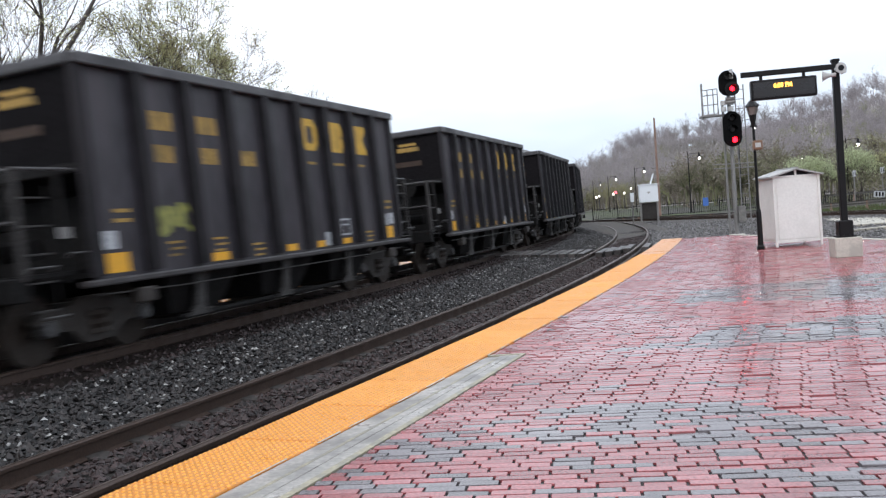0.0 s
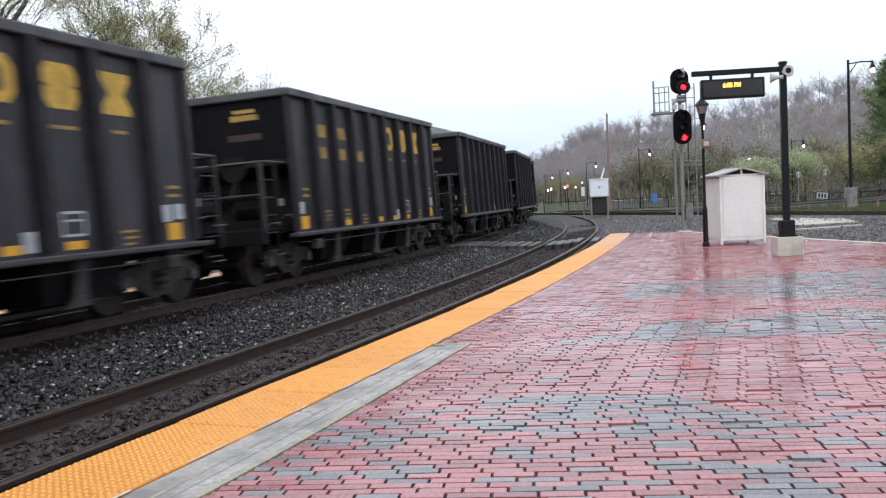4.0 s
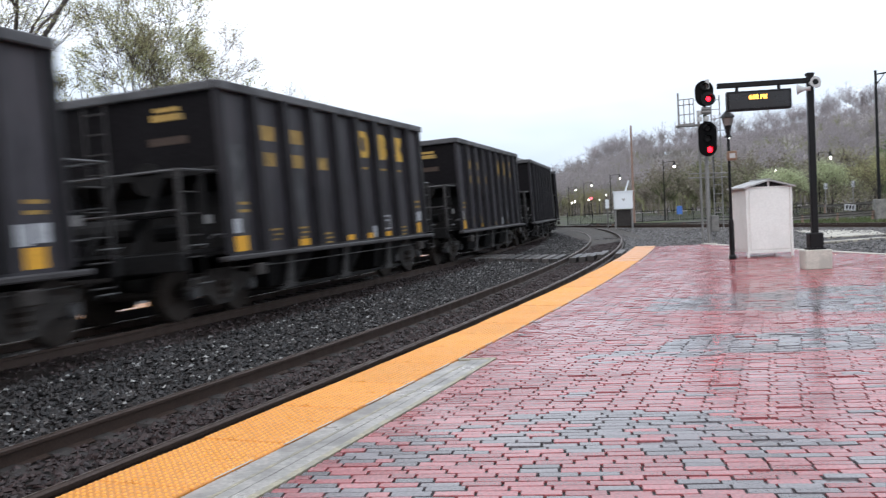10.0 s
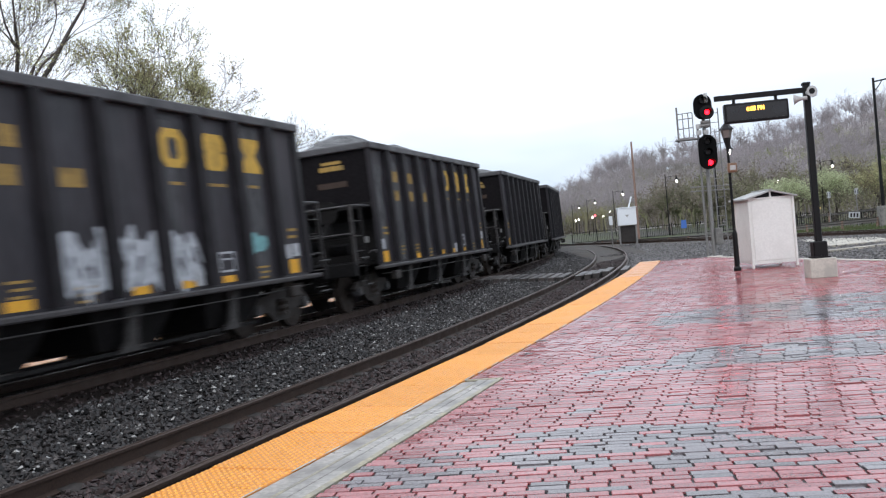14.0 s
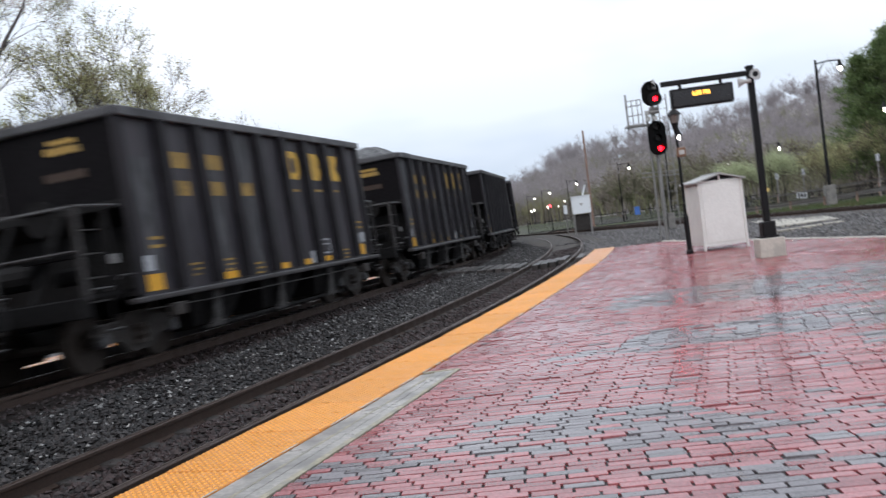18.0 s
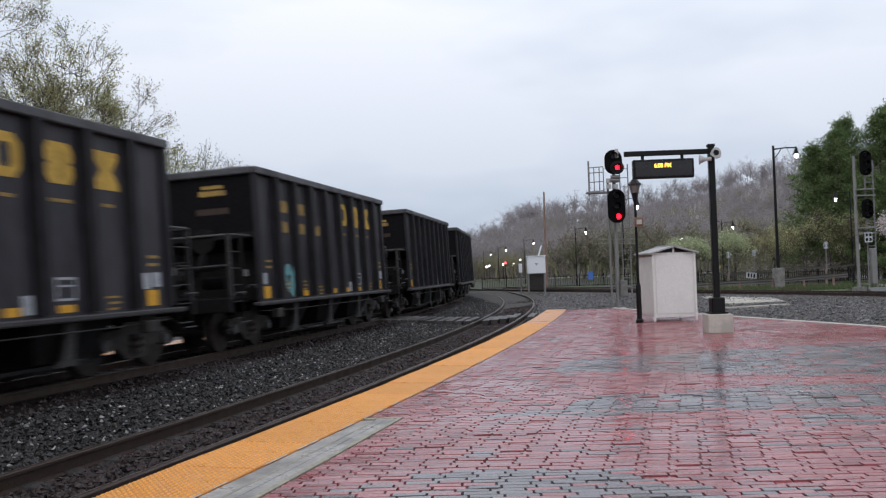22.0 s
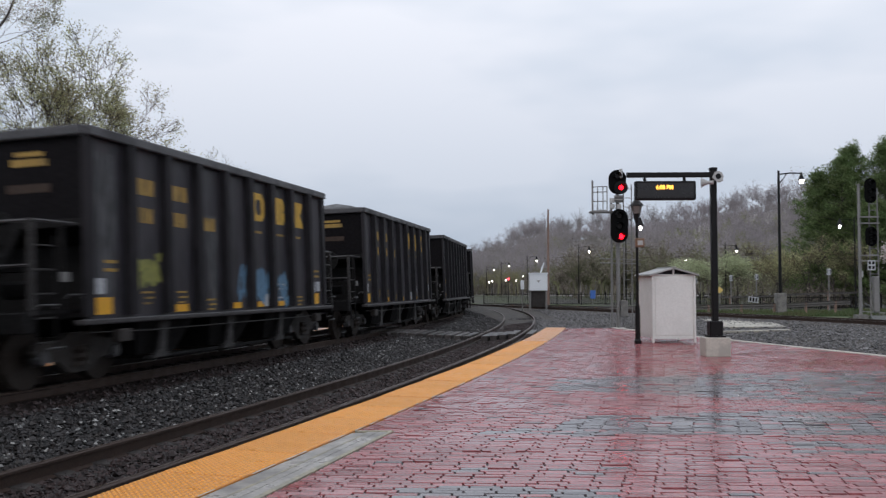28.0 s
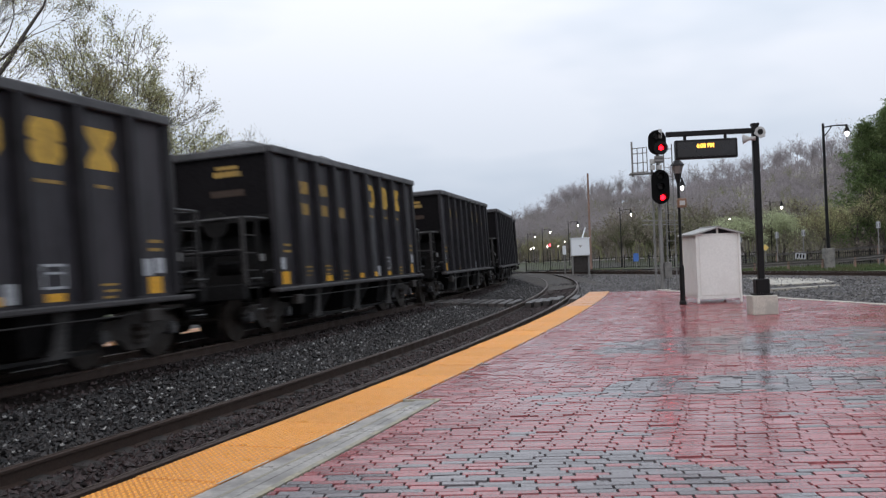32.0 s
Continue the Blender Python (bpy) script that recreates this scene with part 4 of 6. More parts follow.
    part("trainline", Build().tube([(-LB, -1.55, 0.80), (-3.3, -1.58, 0.76), (3.3, -1.58, 0.76), (LB, -1.55, 0.80)], 0.012, 6), "leg", car)
    for x in (-2.55, 0.0, 2.55):
        for sd in (-1, 1):
            bay = Build()
            y0, y1 = sd * 0.22, sd * 1.46
            bay.add([(x - 1.0, y0, 1.0), (x + 1.0, y0, 1.0), (x + 1.0, y1, 1.0), (x - 1.0, y1, 1.0), (x - 0.62, y0, 0.34), (x + 0.62, y0, 0.34), (x + 0.62, sd * 1.2, 0.34), (x - 0.62, sd * 1.2, 0.34)],
                    [(0, 1, 2, 3), (7, 6, 5, 4), (0, 4, 5, 1), (1, 5, 6, 2), (2, 6, 7, 3), (3, 7, 4, 0)])
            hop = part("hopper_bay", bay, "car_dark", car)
            part("door_frame", Build().box((x + 0.08, sd * 0.75, 0.3), (0.62, 1.1, 0.07), bevel=0.01), "truck", hop)
            if sd < 0:
                part("gusset", Build().prism([(x - 0.30, 0.98), (x + 0.10, 0.98), (x - 0.06, 0.66), (x - 0.10, 0.40), (x - 0.02, 0.28), (x - 0.52, 0.28), (x - 0.34, 0.42), (x - 0.28, 0.66)], sd * 1.40, sd * 1.46), "leg", hop, "flared steel hopper leg")
    for k, x in enumerate((-4.2, 4.2)):
        part("jacking_pad", Build().box((x, -1.6, 0.72), (0.34, 0.16, 0.2), bevel=0.02), "truck", car)
    # painted markings on the platform side
    f = -HALF - 0.018

    def mark(name, x, z, w, h, material, label=""):
        return part(name, Build().box((x, f, z), (w, 0.008, h)), material, car, label)

    def pc(k):
        return -LB + PANEL * (k + 0.5)

    zt = 0.30
    for k, shape in ((5, "ring"), (6, "block"), (7, "hourglass")):
        x, z0, z1, w = pc(k), 2.88, 3.48, 0.31
        if shape == "ring":
            o = [(x - w, z0 + 0.14), (x - w + 0.13, z0), (x + w - 0.13, z0), (x + w, z0 + 0.14), (x + w, z1 - 0.14), (x + w - 0.13, z1), (x - w + 0.13, z1), (x - w, z1 - 0.14)]
            i = [(x + (a - x) * 0.42, (z0 + z1) / 2 + (b - (z0 + z1) / 2) * 0.55) for a, b in o]
            bld = Build()
            bld.v = [(a, f - 0.004, b) for a, b in o + i]
            bld.f = [(q, (q + 1) % 8, 8 + (q + 1) % 8, 8 + q) for q in range(8)]
        elif shape == "block":
            bld = Build().prism([(x - w + 0.1, z0), (x + w - 0.1, z0), (x + w, z0 + 0.12), (x + w, z0 + 0.27), (x + w - 0.09, z0 + 0.30), (x + w, z0 + 0.33), (x + w, z1 - 0.12), (x + w - 0.1, z1), (x - w + 0.1, z1), (x - w, z1 - 0.12), (x - w, z0 + 0.33), (x - w + 0.09, z0 + 0.30), (x - w, z0 + 0.27), (x - w, z0 + 0.12)], f - 0.004, f + 0.004)
        else:
            bld = Build().prism([(x - w, z0), (x + w, z0), (x + w, z0 + 0.1), (x + 0.15, z0 + 0.3), (x + w, z1 - 0.1), (x + w, z1), (x - w, z1), (x - w, z1 - 0.1), (x - 0.15, z0 + 0.3), (x - w, z0 + 0.1)], f - 0.004, f + 0.004)
        part("emblem", bld, "logo", car, "large faded yellow painted emblem")
        mark("marking", x, 2.64, 0.5 if k == 6 else 0.3, 0.05, "mark")
    for k in (1, 2):
        mark("marking", pc(k) - 0.12, 3.12, 0.24, 0.27, "mark")
        mark("marking", pc(k) + 0.14, 3.12, 0.22, 0.27, "mark")
    for k in (1, 2, 3):
        mark("marking", pc(k) - 0.11, 2.65, 0.20, 0.25, "mark")
        mark("marking", pc(k) + 0.11, 2.65, 0.18, 0.25, "mark")
    for k in (1, 2, 3, 7):
        for j in range(3):
            mark("marking", pc(k) + 0.05 * (j % 2), 1.38 - 0.09 * j - (0.15 if k > 2 else 0), 0.34 - 0.05 * j, 0.035, "mark")
    for k, w, h in ((0, 0.42, 0.26), (2, 0.44, 0.13), (4, 0.36, 0.12), (5, 0.30, 0.12), (6, 0.36, 0.11), (8, 0.34, 0.26)):
        mark("reflector", pc(k) + (-0.12 if k == 0 else 0), 1.10 + (0.08 if h > 0.2 else 0), w, h, "reflector", "yellow reflective patch")
    x = pc(6)
    border = Build()
    for dx, dz, w, h in ((0, 0.15, 0.44, 0.035), (0, -0.15, 0.44, 0.035), (-0.205, 0, 0.035, 0.27), (0.205, 0, 0.035, 0.27), (0, 0.045, 0.30, 0.03)):
        border.box((x + dx, f - 0.001, 1.38 + dz), (w, 0.006, h))
    part("placard_border", border, "plate", car, "white outlined stencil box")
    for k in (0, 8):
        for j in range(2):
            mark("marking", pc(k) + 0.06, 1.86 - 0.13 * j, 0.32, 0.05, "mark")
    for k, dx, z, w, h in ((0, -0.22, 1.48, 0.26, 0.24), (5, 0.3, 1.18, 0.2, 0.26), (8, -0.16, 1.46, 0.22, 0.26), (8, 0.14, 1.48, 0.24, 0.24)):
        mark("placard", pc(k) + dx, z, w, h, "plate", "white stencil placard")
    # end markings
    for end in (-1, 1):
        part("marking", Build().box((end * (LB + 0.02), -0.62, 3.50), (0.008, 0.5, 0.07)), "mark", car)
        part("marking", Build().box((end * (LB + 0.02), -0.62, 3.37), (0.008, 0.62, 0.11)), "mark", car)
        part("marking", Build().box((end * (LB + 0.02), -0.60, 2.98), (0.008, 0.74, 0.13)), "faded_mark", car, "faded brown stencil line")
    return car


def heap_mesh(seed, rise):
    rng = random.Random(seed)
    b = Build()
    nx, ny = 24, 8
    for i in range(nx + 1):
        for j in range(ny + 1):
            u, v = i / nx * 2 - 1, j / ny * 2 - 1
            x, y = u * (LB - 0.06), v * (HALF - 0.06)
            lump = 0.6 + 0.4 * math.cos(u * 4.2 + seed) ** 2
            z = TOP - 0.22 + rise * lump * (1 - abs(v) ** 1.7) * (1 - abs(u) ** 6) + rng.uniform(-0.035, 0.035)
            b.v.append((x, y, z))
    for i in range(nx):
        for j in range(ny):
            b.f.append((i * (ny + 1) + j, (i + 1) * (ny + 1) + j, (i + 1) * (ny + 1) + j + 1, i * (ny + 1) + j + 1))
    me = b.mesh("coal")
    me.materials.append(M["coal"])
    return me


def spray(car, x0, x1, z0, z1, materials, seed):
    """Loose sprayed strokes and blots on the platform side of a car."""
    rng = random.Random(seed)
    n = max(5, int((x1 - x0) * 5.2))
    for k in range(n):
        b = Build()
        cx = x0 + (x1 - x0) * (k + 0.5) / n + rng.uniform(-0.05, 0.05)
        cz = (z0 + z1) / 2 + rng.uniform(-0.12, 0.12) * (z1 - z0)
        h, w = (z1 - z0) * rng.uniform(0.34, 0.56), rng.uniform(0.12, 0.24)
        lean, hole = rng.uniform(-0.25, 0.25), rng.uniform(0.15, 0.55)
        m = 14
        o, i = [], []
        for q in range(m):
            a = 2 * math.pi * q / m * rng.uniform(0.97, 1.03)
            rr = rng.uniform(0.82, 1.1)
            o.append((cx + (w * math.cos(a) + lean * h * math.sin(a)) * rr, cz + h * math.sin(a) * rr))
            i.append((cx + (w * math.cos(a) + lean * h * math.sin(a)) * rr * hole, cz + h * math.sin(a) * rr * hole))
        y = -HALF - 0.02 - 0.0012 * (k % 3)
        b.v = [(a, y, c) for a, c in o + i]
        gap = rng.randrange(m)
        b.f = [(q, (q + 1) % m, m + (q + 1) % m, m + q) for q in range(m) if q != gap]
        part("spray_paint", b, materials[k % len(materials)], car, "sprayed graffiti stroke")


COUNT, FIRST = 35, -1
PITCH = 13.67
master_car = build_car()
cars = [master_car] + [copy_thing(master_car, pose(0, 0, 0)) for _ in range(COUNT - 1)]
heaps = [heap_mesh(1, 0.50), heap_mesh(2, 0.66), heap_mesh(5, 0.32), heap_mesh(9, 0.78)]
HEAPED, high_heap = (13, 17), heap_mesh(12, 0.82)
for k, car in enumerate(cars):
    ob = new("coal", high_heap if k + FIRST in HEAPED else heaps[((k + 1) * 7 + (k + 1) // 3) % 4])
    ob.parent = car
GRAFFITI = {0: (-3.9, -2.6, 1.5, 2.0, ("spray_olive",)), 2: (-3.9, 3.0, 1.0, 1.8, ("spray_teal", "spray_olive")), 6: (-0.8, 0.7, 1.0, 1.7, ("spray_white",)),
            12: (-1.6, 1.5, 1.05, 1.9, ("spray_white",)), 15: (-3.4, 1.6, 1.0, 2.25, ("spray_mauve",)),
            18: (-3.6, 3.6, 1.0, 2.0, ("spray_white", "spray_teal", "spray_mauve")), 22: (0.4, 1.4, 1.1, 1.8, ("spray_white",)),
            25: (0.1, 2.6, 1.05, 1.85, ("spray_blue",)), 20: (-3.4, -2.5, 1.1, 1.8, ("spray_teal",)), 27: (1.2, 2.2, 1.2, 2.0, ("spray_white",))}
for n, (x0, x1, z0, z1, mats) in GRAFFITI.items():
    spray(cars[n - FIRST], x0, x1, z0, z1, mats, n)
    cars[n - FIRST]["label"] = "black ribbed coal hopper car with sprayed graffiti, loaded"
spray(cars[12 - FIRST], 2.95, 3.45, 1.5, 1.85, ("spray_teal",), 78)
spray(cars[25 - FIRST], -3.7, -2.9, 1.45, 2.0, ("spray_olive",), 77)


def streaks(car, panels, seed):
    """Pale run-down dust on some side panels."""
    rng = random.Random(seed)
    for k in panels:
        x = -LB + PANEL * (k + 0.5) + rng.uniform(-0.1, 0.1)
        w, b, n = rng.uniform(0.16, 0.34), Build(), 9
        z0, z1 = SILL + 0.12, SILL + rng.uniform(1.8, 2.75)
        for i in range(n + 1):
            q = i / n
            j = w * (0.55 + 0.45 * q) * rng.uniform(0.7, 1.2)
            b.v += [(x - j, -HALF - 0.0165, z0 + (z1 - z0) * q), (x + j * rng.uniform(0.7, 1.2), -HALF - 0.0165, z0 + (z1 - z0) * q)]
        b.f = [(2 * i, 2 * i + 1, 2 * i + 3, 2 * i + 2) for i in range(n)]
        part("dust_streak", b, "dust", car, "pale washed-down dust")


for n, panels in ((6, (0, 2, 3, 5, 7)), (8, (0, 4)), (11, (1, 6)), (13, (0, 1, 3, 5, 8)), (15, (0, 2, 4)), (17, (0, 4)), (16, (0, 2, 3)), (12, (0, 5, 7)), (10, (5, 6)), (9, (0, 2)), (18, (0, 8)), (20, (6,)), (24, (2, 5)), (27, (3,)), (22, (3, 5)), (25, (0, 3)), (29, (5,))):
    streaks(cars[n - FIRST], panels, n)


def car_pose(n, t):
    """Car n of the train at t seconds: between its two trucks on the main track."""
    start = float(np.interp(t, (0, 6, 10, 11, 12, 13, 14, 19, 22, 25, 32), (15.50, 15.22, 15.19, 15.03, 14.96, 14.99, 15.07, 15.04, 15.40, 15.27, 15.02)))
    far_end = start + PITCH * n - (11.785 * t + 0.01122 * t * t)
    mid = far_end - LB - 0.05
    ax, ay = main_at(mid - 4.55)
    bx, by = main_at(mid + 4.55)
    yaw = math.degrees(math.atan2(by - ay, bx - ax))
    z = -0.23 + main_drop(mid)
    return Matrix.Translation(((ax + bx) / 2, (ay + by) / 2, z)) @ pose(0, 0, 0, 0, 0, yaw) @ pose(0, 0, 0, -2.3, 0, 0)

# ---- platform furniture ----
def sign_gantry():
    g = thing("display_sign", (4.61, 17.12, 0), "black cantilevered platform display sign with amber time", "station sign")
    part("footing", Build().box((0, 0, 0.17), (0.47, 0.44, 0.36), bevel=0.015), "pale_concrete", g, "square pale concrete footing")
    part("shoe", Build().box((0, 0, 0.51), (0.25, 0.25, 0.30), bevel=0.02).box((0, 0, 0.37), (0.32, 0.32, 0.03)), "black", g)
    part("post", Build().box((0, 0, 2.05), (0.115, 0.115, 3.0), bevel=0.012), "black", g)
    part("cap", Build().box((0, 0, 3.56), (0.14, 0.14, 0.05), bevel=0.012), "black", g)
    part("arm", Build().box((-0.82, 0, 3.45), (1.66, 0.08, 0.095), bevel=0.01), "black", g)
    for x in (-1.30, -0.55):
        part("hanger", Build().tube([(x, 0, 3.42), (x, 0, 3.3)], 0.03, 8), "black", g)
    disp = part("display", Build().box((-0.92, 0, 3.145), (1.15, 0.16, 0.36), bevel=0.015), "black", g)
    part("screen", Build().box((-0.92, -0.082, 3.145), (1.07, 0.012, 0.28)), "panel", disp)
    cu = bpy.data.curves.new("time_text", "FONT")
    cu.body, cu.size, cu.align_x, cu.align_y, cu.extrude = "6:08 PM", 0.115, "CENTER", "CENTER", 0.002
    cu.offset = 0.0022
    tmp = bpy.data.objects.new("tmp", cu)
    me = bpy.data.meshes.new_from_object(tmp)
    bpy.data.objects.remove(tmp)
    me.materials.clear()
    txt = part("lit_text", me, "led", disp, "glowing amber time")
    txt.matrix_basis = pose(-0.94, -0.092, 3.20, 90, 0, 0) @ Matrix.Diagonal((0.86, 1, 1, 1))
    for x, z, yaw in ((0.01, 3.39, 8), (-0.10, 3.29, -105)):
        m = pose(x, -0.1, z, 0, 0, yaw)
        h = part("loudspeaker", Build().tube([m @ Vector(q) for q in ((0, -0.14, 0), (0, -0.10, 0), (0, -0.02, 0), (0, 0.08, 0))], [0.09, 0.066, 0.034, 0.04], 14), "horn", g, "pale grey horn loudspeaker")
        part("horn_rim", Build().tube([m @ Vector(q) for q in ((0, -0.152, 0), (0, -0.138, 0))], [0.10, 0.095], 14), "horn", h)
        part("horn_throat", Build().tube([m @ Vector(q) for q in ((0, -0.156, 0), (0, -0.150, 0))], 0.055, 12), "black", h, "dark speaker throat")
    part("conduit", Build().tube([(0.07, -0.05, 3.3), (0.16, -0.08, 3.33), (0.17, -0.08, 3.40), (0.05, -0.06, 3.45)], 0.012, 6), "horn", g)


sign_gantry()


def cabinet():
    c = thing("utility_cabinet", (4.62, 21.5, 0, 0, 0, 7), "off-white metal utility cabinet with a shallow gabled roof", "cabinet")
    w, d = 0.98, 1.05
    part("body", Build().box((0, 0, 0.84), (w, d, 1.46), bevel=0.012), "cabinet", c)
    for x in (-w / 2 - 0.008, w / 2 + 0.008):
        for y in (-d / 2 - 0.008, d / 2 + 0.008):
            part("corner_post", Build().box((x, y, 0.80), (0.05, 0.05, 1.60), bevel=0.006), "cabinet", c)
    part("front_panel", Build().box((0.0, -d / 2 - 0.008, 0.85), (w - 0.1, 0.016, 1.36), bevel=0.004), "cabinet", c)
    part("side_panel", Build().box((-w / 2 - 0.006, -0.0, 0.85), (0.012, d - 0.12, 1.36), bevel=0.004), "cabinet", c)
    part("bottom_rail", Build().box((0, -d / 2, 0.12), (w, 0.04, 0.05)), "cabinet", c)
    for sgn in (-1, 1):
        roof = Build().add([(0, -d / 2 - 0.09, 1.76), (0, d / 2 + 0.09, 1.76), (sgn * (w / 2 + 0.1), d / 2 + 0.09, 1.60), (sgn * (w / 2 + 0.1), -d / 2 - 0.09, 1.60),
                            (0, -d / 2 - 0.09, 1.725), (0, d / 2 + 0.09, 1.725), (sgn * (w / 2 + 0.1), d / 2 + 0.09, 1.565), (sgn * (w / 2 + 0.1), -d / 2 - 0.09, 1.565)],
                           [(0, 1, 2, 3), (7, 6, 5, 4), (0, 3, 7, 4), (1, 5, 6, 2), (2, 6, 7, 3), (0, 4, 5, 1)])
        part("roof_panel", roof, "roofing", c)
    part("gable", Build().prism([(-w / 2, 1.57), (w / 2, 1.57), (0, 1.725)], -d / 2 + 0.02, -d / 2 + 0.05), "black", c, "dark open gable")
    part("gable_trim", Build().box((0, -d / 2 + 0.01, 1.585), (w, 0.03, 0.03)).box((0, -d / 2 + 0.0, 1.66), (0.04, 0.03, 0.12)), "cabinet", c)
    part("ridge_cap", Build().box((0, 0, 1.765), (0.08, d + 0.2, 0.025), bevel=0.006), "roofing", c)


cabinet()


def lantern_post():
    p = thing("lantern_post", (3.80, 20.72, 0), "slim black lantern post with a small speaker box", "lamp post")
    part("base", Build().tube([(0, 0, 0), (0, 0, 0.06), (0, 0, 0.10), (0, 0, 0.85), (0, 0, 0.92)], [0.085, 0.085, 0.06, 0.055, 0.035], 12), "black", p)
    part("pole", Build().tube([(0, 0, 0.9), (0, 0, 2.7), (0, 0, 3.0)], [0.034, 0.03, 0.045], 10), "black", p)
    lan = part("lantern", Build().tube([(0, 0, 2.78), (0, 0, 2.95), (0, 0, 3.18)], [0.04, 0.075, 0.125], 6), "black", p)
    part("glass", Build().tube([(0, 0, 3.0), (0, 0, 3.17)], [0.088, 0.128], 6), "smoked_glass", lan)
    part("hood", Build().tube([(0, 0, 3.18), (0, 0, 3.21), (0, 0, 3.31), (0, 0, 3.34), (0, 0, 3.42)], [0.16, 0.15, 0.06, 0.03, 0.008], 6), "black", lan)
    box = part("speaker_box", Build().box((0.05, -0.07, 2.32), (0.20, 0.15, 0.21), bevel=0.02), "orange_box", p, "small brownish speaker box")
    part("grille", Build().box((0.05, -0.148, 2.32), (0.12, 0.01, 0.10)), "horn", box)


lantern_post()


# ---- railway signals ----
def signal_head(parent, x, y, z0, z1, lit, aside=0.0):
    """A tall rounded black signal head facing the platform, with hooded lenses."""
    h, r = z1 - z0, 0.32
    n = 10
    o = [(x + r * math.cos(math.pi * k / n), z1 - r + r * math.sin(math.pi * k / n)) for k in range(n + 1)]
    o += [(x + r * math.cos(math.pi + math.pi * k / n), z0 + r + r * math.sin(math.pi + math.pi * k / n)) for k in range(n + 1)]
    head = part("signal_head", Build().prism(o, y, y + 0.05), "flat_black", parent, "black oval signal backboard")
    part("lamp_case", Build().box((x, y + 0.2, (z0 + z1) / 2), (0.34, 0.3, h - 0.2), bevel=0.03), "flat_black", head)
    count = 3 if h > 1.0 else 2
    for k in range(count):
        z = z0 + 0.24 + (h - 0.48) * k / max(1, count - 1)
        hood = Build()
        m = 9
        pts = []
        hx = x + (aside if lit and k == 0 else 0)
        for yy, rr in ((0.0, 0.135), (-0.30, 0.12)):
            for q in range(m + 1):
                a = -0.35 + (math.pi + 0.7) * q / m
                pts.append((hx + rr * math.cos(a), y + yy, z + rr * math.sin(a)))
        hood.add(pts, [(q, q + 1, m + 2 + q, m + 1 + q) for q in range(m)])
        hood.add([(px * 1.0 + (px - hx) * 0.04, py, pz + (pz - z) * 0.04) for px, py, pz in pts], [(m + 1 + q, m + 2 + q, q + 1, q) for q in range(m)])
        part("hood", hood, "flat_black", head)
        on = lit and k == 0
        part("lens", Build().tube([(x + aside * on, y - 0.035, z), (x + aside * on, y + 0.01, z)], [0.085, 0.10], 14), "red_lamp" if on else "dark_lens", head, "glowing red lens" if on else "")
    return head


def lattice(parent, x0, x1, y, z0, z1, rungs, r=0.025, name="ladder"):
    lad = part(name, Build().tube([(x0, y, z0), (x0, y, z1)], r, 6).tube([(x1, y, z0), (x1, y, z1)], r, 6), "galv", parent)
    for k in range(rungs):
        z = z0 + (z1 - z0) * (k + 0.5) / rungs
        part("rung", Build().tube([(x0, y, z), (x1, y, z)], r * 0.6, 5), "galv", lad)
    return lad


def platform_signal():
    y = 33.0
    g = thing("railway_signal", (0, 0, 0), "galvanized railway signal mast showing two red lights", "railway signal")
    part("base", Build().tube([(5.35, y + 0.25, -0.55), (5.35, y + 0.25, -0.2)], 0.28, 12), "pale_concrete", g)
    part("mast", Build().tube([(5.35, y + 0.25, -0.25), (5.35, y + 0.25, 5.35)], [0.075, 0.065], 12), "galv", g)
    part("conduit_pipe", Build().tube([(5.13, y + 0.32, -0.3), (5.13, y + 0.32, 4.6)], 0.042, 8), "galv", g)
    signal_head(g, 5.30, y - 0.1, 4.72, 5.62, True, 0.13)
    signal_head(g, 5.36, y - 0.1, 2.92, 4.17, True, 0.06)
    part("target_disc", Build().tube([(5.43, y - 0.13, 4.96), (5.43, y - 0.09, 4.96)], 0.25, 16), "black", g, "round black lens target")
    part("lamp_bracket", Build().box((5.42, y - 0.12, 5.48), (0.12, 0.08, 0.34), bevel=0.02), "horn", g, "pale grey lamp bracket")
    for z in (4.28, 4.5):
        for xx in (5.13, 5.38):
            part("coupling", Build().tube([(xx, y + 0.1, z - 0.08), (xx, y + 0.1, z + 0.08)], 0.1, 10), "horn", g)
    for z in (4.5, 4.62):
        part("bracket", Build().tube([(5.2, y, z), (5.5, y, z)], 0.07, 8), "galv", g)
    cage = lattice(g, 4.45, 4.47, y + 0.5, 4.0, 5.3, 1, 0.025, "guard_rail")
    for z in (4.15, 4.5, 4.85, 5.05):
        part("rail_bar", Build().tube([(4.46, y + 0.5, z), (5.0, y + 0.45, z + 0.02)], 0.018, 5), "galv", cage)
    for x in (4.65, 4.85, 5.0):
        part("upright", Build().tube([(x, y + 0.47, 4.1), (x, y + 0.47, 5.05)], 0.018, 5), "galv", cage)
    part("walkway", Build().box((4.95, y + 0.5, 4.1), (1.2, 0.5, 0.05)), "galv", g)
    lattice(g, 5.62, 5.92, y + 0.55, -0.3, 5.15, 16, 0.022)
    for z in (2.2, 2.35):
        part("cross_arm", Build().tube([(4.7, y + 0.3, z), (6.2, y + 0.3, z - 0.04)], 0.02, 5), "galv", g)
    part("junction_box", Build().box((5.55, y + 0.2, 0.5), (0.26, 0.22, 0.6), bevel=0.02), "weathered", g)


